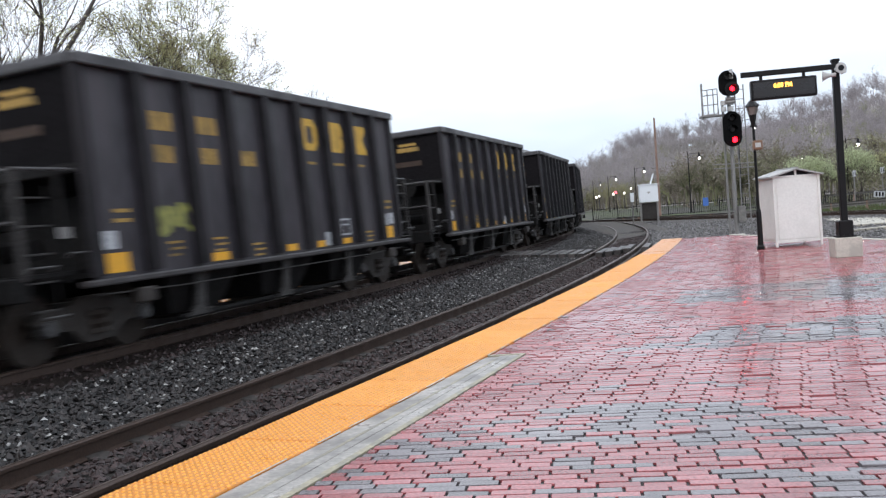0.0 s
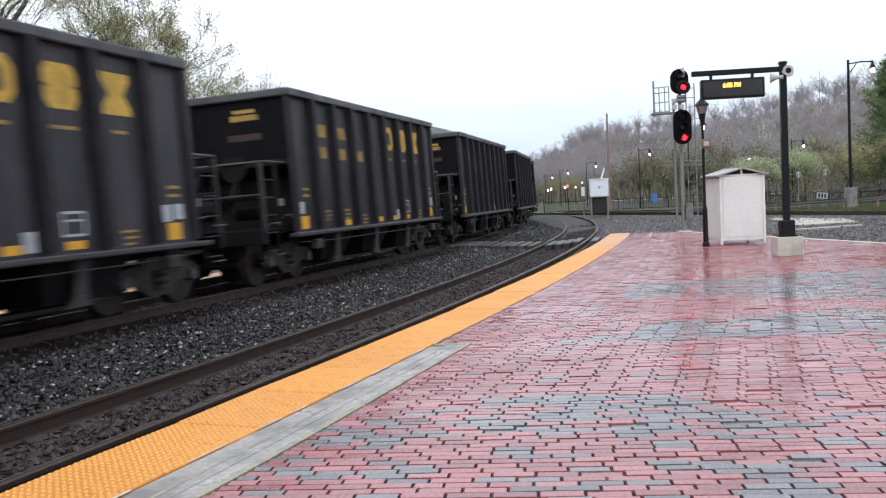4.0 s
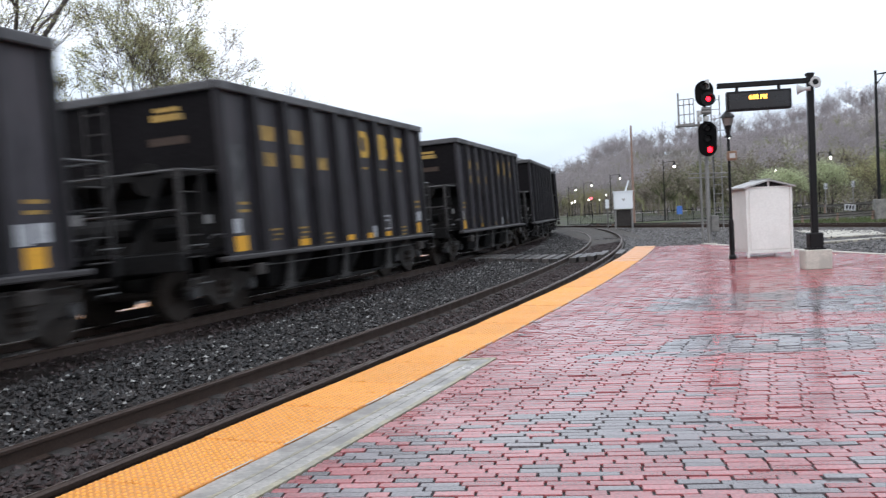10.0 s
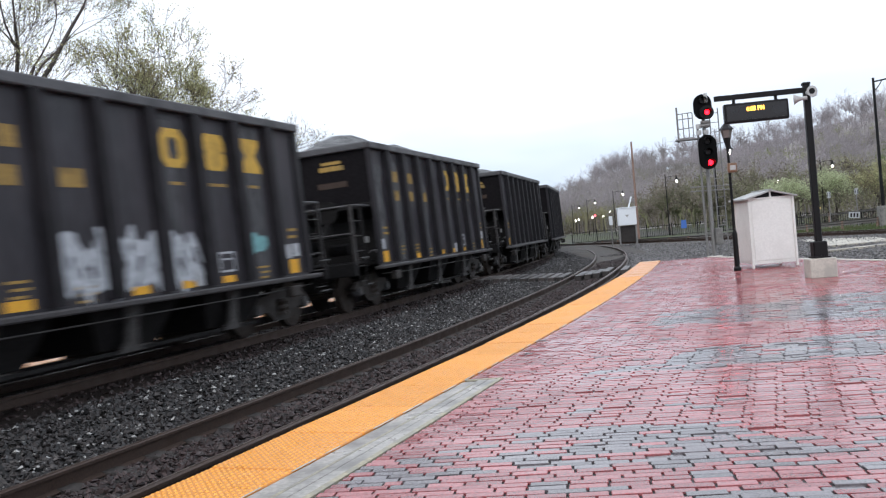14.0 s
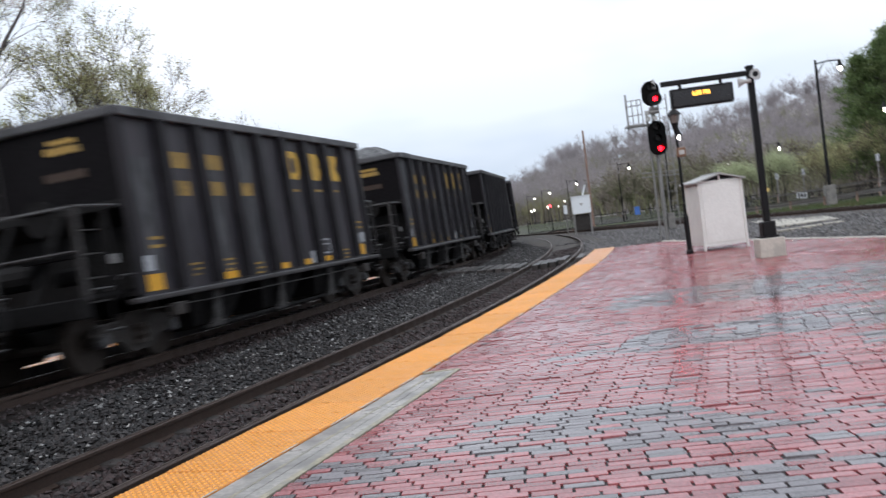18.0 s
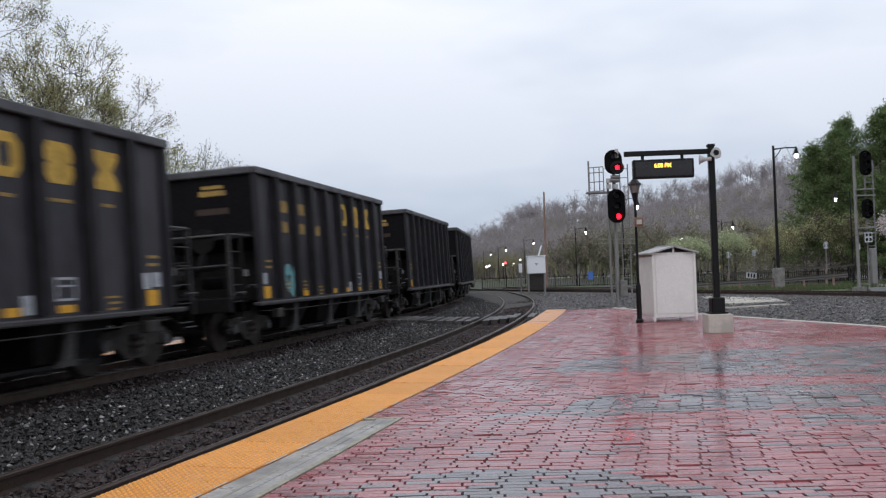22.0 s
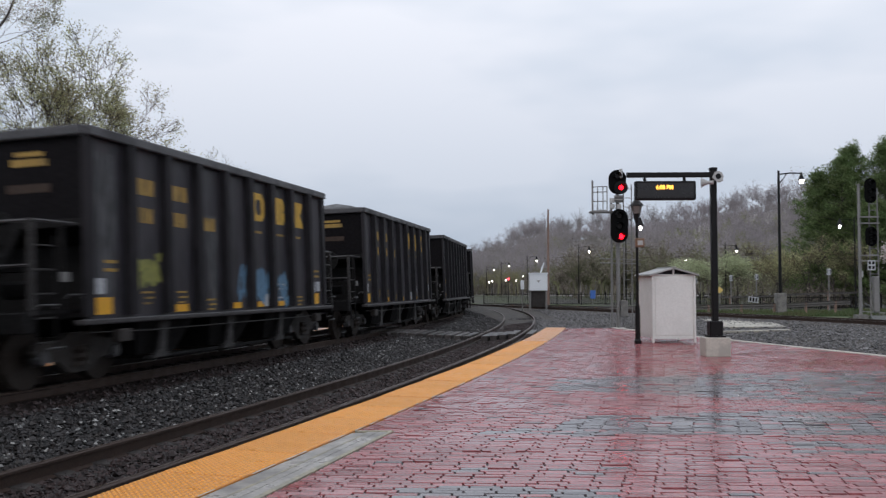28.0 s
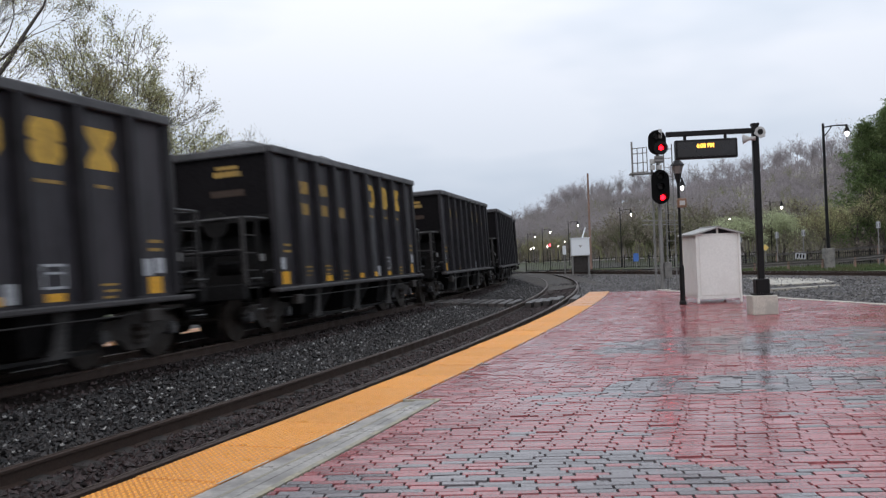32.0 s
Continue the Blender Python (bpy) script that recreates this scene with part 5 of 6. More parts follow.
def far_signal():
    y = 50.5
    g = thing("railway_signal", (0, 0, 0), "galvanized lattice signal mast with two dark heads", "railway signal")
    part("base", Build().box((21.5, y, -0.42), (0.6, 0.6, 0.36), bevel=0.03), "weathered", g)
    part("mast", Build().tube([(21.5, y, -0.25), (21.5, y, 7.05)], [0.095, 0.08], 12), "galv", g)
    lattice(g, 22.15, 22.6, y + 0.2, -0.3, 6.85, 20, 0.04)
    signal_head(g, 22.05, y - 0.25, 5.95, 7.35, False)
    signal_head(g, 22.05, y - 0.25, 3.55, 4.65, False)
    for z in (5.2, 4.85, 3.05, 2.75):
        part("platform_bar", Build().box((22.0, y, z), (1.1, 0.35, 0.07)), "galv", g)
    part("number_plate", Build().box((22.0, y - 0.3, 2.5), (0.42, 0.03, 0.55)), "plate", g)
    for k in range(4):
        part("marking", Build().box((21.9 + 0.2 * (k % 2), y - 0.32, 2.38 + 0.25 * (k // 2)), (0.12, 0.01, 0.16)), "black", g)
    part("equipment_box", Build().box((22.42, y + 0.2, 0.9), (0.3, 0.3, 2.0), bevel=0.03), "galv", g)


platform_signal()
far_signal()


# ---- street lamps ----
def street_lamp(x, y, z_top, arm, z_ground=-0.6, pole=0.07, stone=False):
    g = thing("street_lamp", (x, y, 0), "tall black street lamp, lit, in the rain", "street lamp", "lit street lamps")
    part("pole", Build().tube([(0, 0, z_ground), (0, 0, z_ground + 1.0), (0, 0, z_top)], [pole * 1.6, pole, pole * 0.7], 10), "black", g)
    if stone:
        part("plinth", Build().box((0, 0, 0.15), (0.62, 0.62, 1.5), bevel=0.04), "weathered", g, "weathered grey concrete plinth")
    part("arm", Build().tube([(0, 0, z_top - 0.25), (arm * 0.5, 0, z_top - 0.16), (arm, 0, z_top - 0.18)], pole * 0.45, 6).tube([(0, 0, z_top - 0.9), (arm * 0.25, 0, z_top - 0.45), (arm * 0.35, 0, z_top - 0.2)], pole * 0.3, 6), "black", g)
    sc = 0.11 if stone else 0.075
    head = part("head", Build().tube([(arm, 0, z_top - 0.1), (arm, 0, z_top - 0.3), (arm, 0, z_top - 0.5), (arm, 0, z_top - 0.62)], [0.04, 0.09, 0.16, 0.24], 12), "black", g)
    part("globe", Build().tube([(arm, 0, z_top - 0.62), (arm, 0, z_top - 0.74), (arm, 0, z_top - 0.84), (arm, 0, z_top - 0.88)], [sc * 1.15, sc * 1.1, sc * 0.7, 0.03], 12), "lamp_glow", head, "glowing globe", smooth=True)


street_lamp(20.3, 60.0, 9.05, 1.5, pole=0.11, stone=True)

# ---- trees ----
def grow(rng, start, aim, length, radius, depth, spread, limbs, tips, keep=0.72, up=0.12):
    """Tapered limbs, each forking into thinner ones."""
    pts, rad = [Vector(start)], [radius]
    d = Vector(aim).normalized()
    n = 4 if depth > 1 else 3
    for k in range(n):
        d = (d + Vector((rng.gauss(0, 0.13), rng.gauss(0, 0.13), rng.gauss(0, 0.07) + up * 0.35))).normalized()
        pts.append(pts[-1] + d * (length / n))
        rad.append(radius * (1 - 0.55 * (k + 1) / n))
    limbs.append((pts, rad))
    if depth <= 0:
        tips.append((pts[-1], d))
        tips.append((pts[-2], d))
        return
    for k in range(rng.choice((2, 3, 3))):
        i = rng.choice((n - 1, n, n)) if k else n
        side = Vector((rng.gauss(0, 1), rng.gauss(0, 1), rng.gauss(0, 0.6))).normalized()
        nd = (d + side * spread * rng.uniform(0.6, 1.2)).normalized()
        grow(rng, pts[i], nd, length * keep * rng.uniform(0.75, 1.15), rad[i] * 0.72, depth - 1, spread, limbs, tips, keep, up)


def leaf_cloud(points, count, spread, size, seed, slim=0.55):
    """Small leaves scattered about the tips of the twigs."""
    r = np.random.default_rng(seed)
    P = np.array([tuple(p) for p in points])
    C = P[r.integers(0, len(P), count)] + r.normal(0, spread, (count, 3))
    a = r.normal(0, 1, (count, 3))
    a /= np.linalg.norm(a, axis=1, keepdims=True)
    b = np.cross(a, r.normal(0, 1, (count, 3)))
    b /= np.linalg.norm(b, axis=1, keepdims=True)
    s = (size * r.uniform(0.6, 1.4, count))[:, None]
    V = np.stack([C - a * s, C + b * s * slim, C + a * s, C - b * s * slim], 1).reshape(-1, 3)
    me = bpy.data.meshes.new("crown")
    me.from_pydata(V.tolist(), [], (np.arange(count * 4).reshape(-1, 4)).tolist())
    return me


def tree(place, height, label, seed, leaf, leaves, leaf_size, spread=0.7, depth=5, radius=0.2, stems=1, leafspread=0.22, first=0.30, lean=(0, 0), keep=0.74, category="tree", group=""):
    rng = random.Random(seed)
    limbs, tips = [], []
    for k in range(stems):
        a = 2 * math.pi * (k + rng.random()) / stems
        aim = (lean[0] + (0.35 * math.cos(a) if stems > 1 else 0), lean[1] + (0.35 * math.sin(a) if stems > 1 else 0), 1)
        grow(rng, (0.15 * math.cos(a) * (stems > 1), 0.15 * math.sin(a) * (stems > 1), -0.1), aim, height * first, radius, depth, spread, limbs, tips, keep)
    g = thing("tree", place, label, category, group)
    trunk, twig = Build(), Build()
    for pts, rad in limbs:
        (trunk if rad[0] > radius * 0.22 else twig).tube(pts, [max(q, 0.007) for q in rad], 6 if rad[0] > radius * 0.4 else 4, caps=False)
    part("trunk", trunk, "bark", g, smooth=True)
    part("twig", twig, "twig", g)["kind"] = "stuff"
    if leaves:
        me = leaf_cloud([p for p, _ in tips], leaves, leafspread, leaf_size, seed)
        part("crown", me, leaf, g)["kind"] = "stuff"
    return g


def pine(place, height, radius, seed, count=20000):
    """A white pine: tiers of long level boughs that end in soft flat plumes, with gaps between them."""
    rng = np.random.default_rng(seed)
    g = thing("tree", place, "tall dense dark green pine", "tree", "pines beyond the far track")
    part("trunk", Build().tube([(0, 0, -0.5), (0, 0, height * 0.5), (0, 0, height * 0.985)], [0.28, 0.17, 0.02], 7), "bark", g)
    boughs, tips = Build(), []
    for k in range(72):
        u = k / 72
        z = height * (0.10 + 0.86 * u)
        reach = radius * (1 - u ** 1.35) ** 0.9 * rng.uniform(0.45, 1.2) + 0.4
        a = k * 2.4 + rng.uniform(-0.5, 0.5)
        dx, dy, lift = math.cos(a), math.sin(a), rng.uniform(0.05, 0.32) + 0.35 * u
        boughs.tube([(0, 0, z), (dx * reach * 0.5, dy * reach * 0.5, z + reach * lift * 0.35), (dx * reach, dy * reach, z + reach * lift)], [0.06, 0.035, 0.012], 4, caps=False)
        for q in np.linspace(0.30, 1.05, 8):
            w = 0.30 * reach * (1.15 - q) + 0.12
            for _ in range(3):
                o = rng.uniform(-w, w)
                tips.append((dx * reach * q - dy * o, dy * reach * q + dx * o, z + reach * lift * q ** 1.4 + rng.uniform(-0.06, 0.10)))
    for k in range(10):
        tips.append((rng.normal(0, 0.12), rng.normal(0, 0.12), height * (0.93 + 0.008 * k)))
    part("branch", boughs, "bark", g)["kind"] = "stuff"
    me = leaf_cloud(tips, count, (0.27, 0.27, 0.15), 0.19, seed, 0.15)
    part("crown", me, "pine", g)["kind"] = "stuff"
    return g


def cherry(place, height, reach, seed):
    """A low umbrella of blossom over spreading limbs."""
    rng = random.Random(seed)
    g = thing("tree", place, "spreading cherry tree in pale pink blossom", "tree", "cherry trees by the lane")
    limbs, twigs, tips = Build(), Build(), []
    limbs.tube([(0, 0, -0.1), (0.05, 0, 0.8), (0, 0.05, 1.7)], [0.24, 0.19, 0.16], 8)
    for k in range(26):
        a = k * 2.4 + rng.uniform(-0.3, 0.3)
        r = reach * math.sqrt((k + 0.6) / 26) * rng.uniform(0.85, 1.1)
        top = height - 0.42 * height * (r / reach) ** 2.2 + rng.uniform(-0.25, 0.2)
        end = Vector((r * math.cos(a), r * math.sin(a), top))
        mid = Vector((end.x * 0.5, end.y * 0.5, 1.7 + (top - 1.7) * 0.72))
        limbs.tube([(0, 0, 1.6), mid, end], [0.09, 0.05, 0.016], 5, caps=False)
        for j in range(15):
            q = rng.uniform(0.45, 1.0)
            c = mid.lerp(end, q * 2 - 1) if q > 0.5 else Vector((0, 0, 1.6)).lerp(mid, q * 2)
            e = c + Vector((rng.gauss(0, 0.6), rng.gauss(0, 0.6), rng.gauss(0.05, 0.22)))
            twigs.tube([c, (c + e) / 2 + Vector((0, 0, 0.12)), e], [0.014, 0.010, 0.006], 3, caps=False)
            if e.z > height * 0.40:
                tips += [e, (c + e) / 2, e]
    part("trunk", limbs, "bark", g, smooth=True)
    part("twig", twigs, "twig", g)["kind"] = "stuff"
    part("crown", leaf_cloud(tips, 24000, 0.16, 0.065, seed, 0.7), "blossom", g)["kind"] = "stuff"


# budding trees behind the train
tree((-22.6, 30.5, -0.6), 14.0, "tall bare spring tree with dark forked trunks", 3, "bud", 12000, 0.036, spread=0.5, depth=6, radius=0.34, stems=3, first=0.36, leafspread=0.15, keep=0.70)
tree((-21.6, 30.0, -0.6), 14.0, "leaning spring tree with thin opening buds", 8, "blush_bud", 26000, 0.031, spread=0.55, depth=6, radius=0.34, stems=1, lean=(0.30, 0), first=0.56, leafspread=0.16, keep=0.62)
tree((-13.9, 30.5, -0.6), 10.4, "bushy spring tree flushed with olive buds", 21, "bud", 40000, 0.033, spread=0.56, depth=6, radius=0.20, stems=5, first=0.32, leafspread=0.13, keep=0.71)
tree((-12.3, 31.0, -0.6), 7.2, "low spring tree with reddish-olive buds", 27, "bud", 9000, 0.040, spread=0.6, depth=5, radius=0.13, stems=4, first=0.33, leafspread=0.13, keep=0.70)
tree((-26.5, 33.0, -0.6), 13.5, "bare spring tree beyond the railway", 5, "bud", 12000, 0.036, spread=0.5, depth=6, radius=0.32, stems=3, first=0.36, leafspread=0.15, keep=0.7)
for k, (x, y, h) in enumerate(((-19.0, 62, 11.8), (-16.4, 63, 11.0))):
    tree((x, y, -0.6), h, "small bare reddish tree beyond the train", 31 + k, "blush_bud", 2600, 0.06, spread=0.55, depth=6, radius=0.16, stems=3, leafspread=0.22, first=0.3, keep=0.72)

# right: pines, pale green trees, blossom
for k, (x, y, h, r) in enumerate(((34.0, 89, 13.6, 3.8), (35.4, 87, 14.8, 4.6), (37.6, 90, 16.4, 4.8), (39.6, 87, 16.4, 4.8), (41.8, 89, 17.8, 5.0), (44.4, 87, 17.9, 5.0), (46.6, 89, 19.9, 5.2), (49.4, 88, 20.4, 5.4), (52.8, 89, 21.4, 5.6), (57.0, 90, 22.4, 5.8),
                                 (36.4, 82, 9.8, 4.0), (40.4, 82, 11.4, 4.4), (45.0, 81, 12.2, 4.6), (50.0, 81, 13.0, 4.8))):
    pine((x, y, -0.6), h, r, 40 + k)
for k, (x, y, h) in enumerate(((43.2, 93, 16.4), (48.0, 94, 18.0))):
    tree((x, y, -0.6), h, "tall bare tree among the pines", 70 + k, "blush_bud", 3000, 0.06, spread=0.5, depth=6, radius=0.2, stems=2, leafspread=0.3, first=0.34, keep=0.7)
tree((21.3, 86, -0.6), 5.2, "young tree in pale green leaf", 51, "lime", 7000, 0.062, spread=0.55, depth=5, radius=0.12, stems=3, leafspread=0.24, first=0.28)
tree((25.3, 87, -0.6), 5.9, "young tree in pale green leaf", 52, "lime", 9000, 0.062, spread=0.55, depth=5, radius=0.12, stems=3, leafspread=0.24, first=0.28)
tree((28.6, 84, -0.6), 6.4, "thin young tree with olive buds", 53, "bud", 6000, 0.06, spread=0.6, depth=5, radius=0.12, stems=3, leafspread=0.3, first=0.28)
for k, (x, y, h) in enumerate(((30.4, 83, 6.8), (32.6, 82, 7.2), (29.6, 92, 8.0), (35.2, 80, 6.6))):
    tree((x, y, -0.6), h, "brown budding tree before the pines", 60 + k, "bud", 3500, 0.05, spread=0.5, depth=6, radius=0.14, stems=3, leafspread=0.26, first=0.3, keep=0.7)
cherry((33.6, 66, -0.6), 6.1, 4.1, 54)
cherry((38.8, 67.5, -0.6), 6.5, 4.2, 55)

# ---- wooded hill ----
RIDGE_X = [-260, -60, -10, 0, 14, 23, 30, 75, 110, 160, 260, 420]
RIDGE_Z = [3, 4, 5.5, 8, 13.5, 17.5, 19.5, 23.5, 29.5, 37.5, 48, 53]


def hill_z(x, y):
    top = float(np.interp(x * 380 / max(y, 180), RIDGE_X, RIDGE_Z))
    u = min(1.0, max(0.0, (y - 185) / 195.0))
    u = u * u * (3 - 2 * u)
    return -0.7 + (top + 0.7) * u + (0.6 * noise.noise(Vector((x * 0.03, y * 0.03, 0))) * u * 3)


hb = Build()
hx, hy = list(range(-260, 421, 17)), list(range(180, 521, 14))
for y in hy:
    for x in hx:
        hb.v.append((x, y, hill_z(x, min(y, 395))))
for j in range(len(hy) - 1):
    for i in range(len(hx) - 1):
        n = len(hx)
        hb.f.append((j * n + i, j * n + i + 1, (j + 1) * n + i + 1, (j + 1) * n + i))
tagged(part("hill", hb, "hill", smooth=True), "long wooded hillside under leaf litter, paled by painted haze", "hill", kind="structure")


def slivers(A, B, w0, w1, r):
    """Thin tapered blades from points A to points B, edge on at random."""
    d = B - A
    side = np.cross(d, r.normal(0, 1, A.shape) + np.array([0, 1.5, 0]))
    side /= np.linalg.norm(side, axis=1, keepdims=True) + 1e-9
    return np.stack([A - side * w0, A + side * w0, B + side * w1, B - side * w1], 1).reshape(-1, 3)


def far_woods():
    """Bare hillside trees: thin trunks, forking limbs and a haze of fine upright twigs."""
    r = np.random.default_rng(77)
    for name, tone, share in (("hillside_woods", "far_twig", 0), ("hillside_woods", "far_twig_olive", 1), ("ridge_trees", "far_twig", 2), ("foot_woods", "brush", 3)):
        n = (2600, 700, 190, 150)[share]
        if share == 3:
            y = r.uniform(112, 180, n)
        elif share == 2:
            y = r.uniform(366, 394, n)
        elif share == 1:
            y = 186 + 110 * r.random(n) ** 1.2
        else:
            y = 188 + 180 * r.random(n) ** 0.85
        x = y * (-0.06 + r.random(n) * 0.56)
        if share == 3:
            x = np.maximum(y * (-0.03 + 0.50 * r.random(n) ** 0.8), 15 + 12 * r.random(n))
        z = np.array([hill_z(a, b) for a, b in zip(x, y)])
        h = r.uniform(10.0, 16.5, n) if share == 2 else r.uniform(6.0, 11.0, n) if share == 0 else r.uniform(4.5, 8.0, n) if share == 1 else r.uniform(4.0, 9.5, n)
        if share < 2:
            h *= np.clip((374 - y) / 70, 0.35, 1.0)
        base = np.stack([x, y, z - 0.2], 1)
        lean = np.stack([r.normal(0, 0.5, n), r.normal(0, 0.3, n), np.zeros(n)], 1)
        fork = base + lean * 0.5 + np.stack([0 * h, 0 * h, h * (r.uniform(0.22, 0.38, n) if share == 2 else r.uniform(0.35, 0.5, n))], 1)
        V = [slivers(base, fork, 0.26 if share == 2 else 0.12, 0.16 if share == 2 else 0.10, r)]
        limbs, twigs = (10, 26) if share == 2 else (8, 26) if share == 3 else (4, 18)
        i = np.repeat(np.arange(n), limbs)
        ang, up = r.uniform(0, 2 * np.pi, len(i)), r.uniform(0.55, 1.0, len(i))
        reach = h[i] * (r.uniform(0.04, 0.36, len(i)) if share == 2 else r.uniform(0.10, 0.30, len(i)))
        tip = fork[i] + np.stack([np.cos(ang) * reach, np.sin(ang) * reach, h[i] * 0.5 * up * (1.15 - reach / h[i] * 1.2)], 1)
        V.append(slivers(fork[i], tip, 0.075, 0.03, r))
        j = np.repeat(np.arange(len(i)), twigs)
        q = r.uniform(0.15, 1.0, len(j))[:, None]
        a = fork[i][j] + (tip[j] - fork[i][j]) * q
        out = np.stack([r.normal(0, 0.75, len(j)), r.normal(0, 0.6, len(j)), r.uniform(0.0, 1.3, len(j))], 1)
        b = a + out * (h[i][j] * 0.105)[:, None]
        V.append(slivers(a, b, 0.030, 0.012, r))
        if share != 2:
            k = r.integers(0, len(b), len(b) * (2 if share else 1) // 2)
            e = b[k] + r.normal(0, 0.35, (len(k), 3))
            V.append(slivers(e, e + r.normal(0, 0.17, (len(k), 3)), 0.07, 0.05, r))
        V = np.concatenate(V)
        me = bpy.data.meshes.new(name)
        me.from_pydata(V.tolist(), [], np.arange(len(V)).reshape(-1, 4).tolist())
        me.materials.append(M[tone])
        label = "brown bare trees at the foot of the hill" if share == 3 else "bare trees standing along the hill crest" if share == 2 else "hillside trees flushed with olive spring buds" if share == 1 else "bare grey-brown hillside woods paled by painted haze"
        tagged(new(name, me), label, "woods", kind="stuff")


far_woods()


def thicket(name, x0, x1, y0, y1, z0, h, count, material, size, label, seed):
    r = np.random.default_rng(seed)
    x, y = r.uniform(x0, x1, count), r.uniform(y0, y1, count)
    env = 0.15 + 0.85 * np.array([max(0.0, 0.5 + 0.9 * noise.noise(Vector((a * 0.23, b * 0.1, seed)))) for a, b in zip(x, y)])
    z = z0 + h * env * r.uniform(0, 1, count) ** 0.8
    C = np.stack([x, y, z], -1)
    a = r.normal(0, 1, (count, 3))
    a /= np.linalg.norm(a, axis=1, keepdims=True)
    b = np.cross(a, r.normal(0, 1, (count, 3)))
    b /= np.linalg.norm(b, axis=1, keepdims=True)
    s = (size * r.uniform(0.5, 1.5, count))[:, None]
    V = np.stack([C - a * s, C + b * s * 0.16, C + a * s, C - b * s * 0.16], 1).reshape(-1, 3)
    me = bpy.data.meshes.new(name)
    me.from_pydata(V.tolist(), [], np.arange(count * 4).reshape(-1, 4).tolist())
    me.materials.append(M[material])
    tagged(new(name, me), label, "bushes", kind="stuff")


thicket("brushwood", -6, 85, 193, 212, -0.4, 6.5, 70000, "brush", 0.26, "tangled brown and green brush at the hill foot", 5)
thicket("brushwood", 24, 60, 80, 95, -0.6, 4.0, 26000, "brush", 0.16, "tangled brown and green brush under the pines", 6)


# ---- the far side: lamps, boxes, rails, fence and signs ----
for x, y, zt, arm in ((11.6, 100, 5.95, 1.18), (7.62, 130, 5.85, 1.38), (4.57, 155, 5.6, 1.37), (2.47, 190, 5.65, 1.56), (9.3, 55, 5.65, 0.9), (26.87, 120, 5.5, 1.18), (25.04, 90, 5.6, 1.11), (29.4, 70, 6.7, -1.1)):
    street_lamp(x, y, zt, arm, pole=0.06 if y > 60 else 0.045)
for x, y, z in ((3.0, 188, 2.3), (3.6, 188, 2.5), (6.5, 188, 2.7), (8.7, 188, 2.7), (10.1, 188, 3.5), (27.2, 188, 2.8), (28.1, 188, 2.6), (30.9, 188, 4.1)):
    g = thing("yard_light", (x, y, 0), "distant lit lamp on a short dark pole", "lamp", "distant yard lights")
    part("pole", Build().tube([(0, 0.15, -0.7), (0, 0.15, z + 0.1)], 0.06, 6), "black", g)
    part("bulb", Build().tube([(0, 0, z - 0.25), (0, 0, z - 0.1), (0, 0, z + 0.1), (0, 0, z + 0.2)], [0.06, 0.14, 0.13, 0.05], 8), "yard_glow", g, "glowing bulb")
g = thing("distant_signal", (7.0, 188, 0), "distant signal post with a glowing red light", "signal")
part("pole", Build().tube([(0, 0.15, -0.7), (0, 0.15, 3.1)], 0.06, 6), "black", g)
part("lens", Build().tube([(0, 0, 2.7), (0, 0, 2.85), (0, 0, 3.1), (0, 0, 3.2)], [0.08, 0.19, 0.19, 0.06], 8), "far_red", g, "glowing red lens")

g = thing("equipment_box", (4.42, 62.2, 0), "white equipment box raised on a steel frame", "equipment box")
part("case", Build().box((0, 0, 1.64), (1.24, 0.9, 1.18), bevel=0.03), "box_white", g)
part("lid", Build().box((0, 0, 2.25), (1.34, 1.0, 0.06), bevel=0.01), "box_white", g)
part("label_mark", Build().prism([(-0.14, 1.76), (0.14, 1.76), (0.0, 1.58)], -0.465, -0.452), "roofing", g, "small dark triangular mark")
part("skirt", Build().box((0, 0.05, 0.45), (0.95, 0.6, 1.1), bevel=0.02), "tie", g, "dark grey housing under the box")
for x in (-0.56, 0.56):
    for y in (-0.36, 0.36):
        part("leg", Build().box((x, y, 0.2), (0.08, 0.08, 1.7)), "galv", g)
part("antenna", Build().tube([(0.18, 0, 2.27), (0.42, 0, 2.98)], 0.05, 8), "box_white", g, "white tilted antenna")
g = thing("relay_box", (3.35, 62.6, 0), "slim white relay box on a thin post", "equipment box")
part("post", Build().tube([(0, 0, -0.6), (0, 0, 1.2)], 0.05, 8), "galv", g)
part("case", Build().box((0, -0.05, 1.45), (0.24, 0.2, 0.62), bevel=0.02), "box_white", g)

g = thing("utility_pole", (5.6, 68, 0), "reddish-brown wooden utility pole", "utility pole")
part("shaft", Build().tube([(0, 0, -0.6), (0, 0, 2), (0.02, 0, 7.2)], [0.11, 0.095, 0.07], 10), "wood_pole", g)


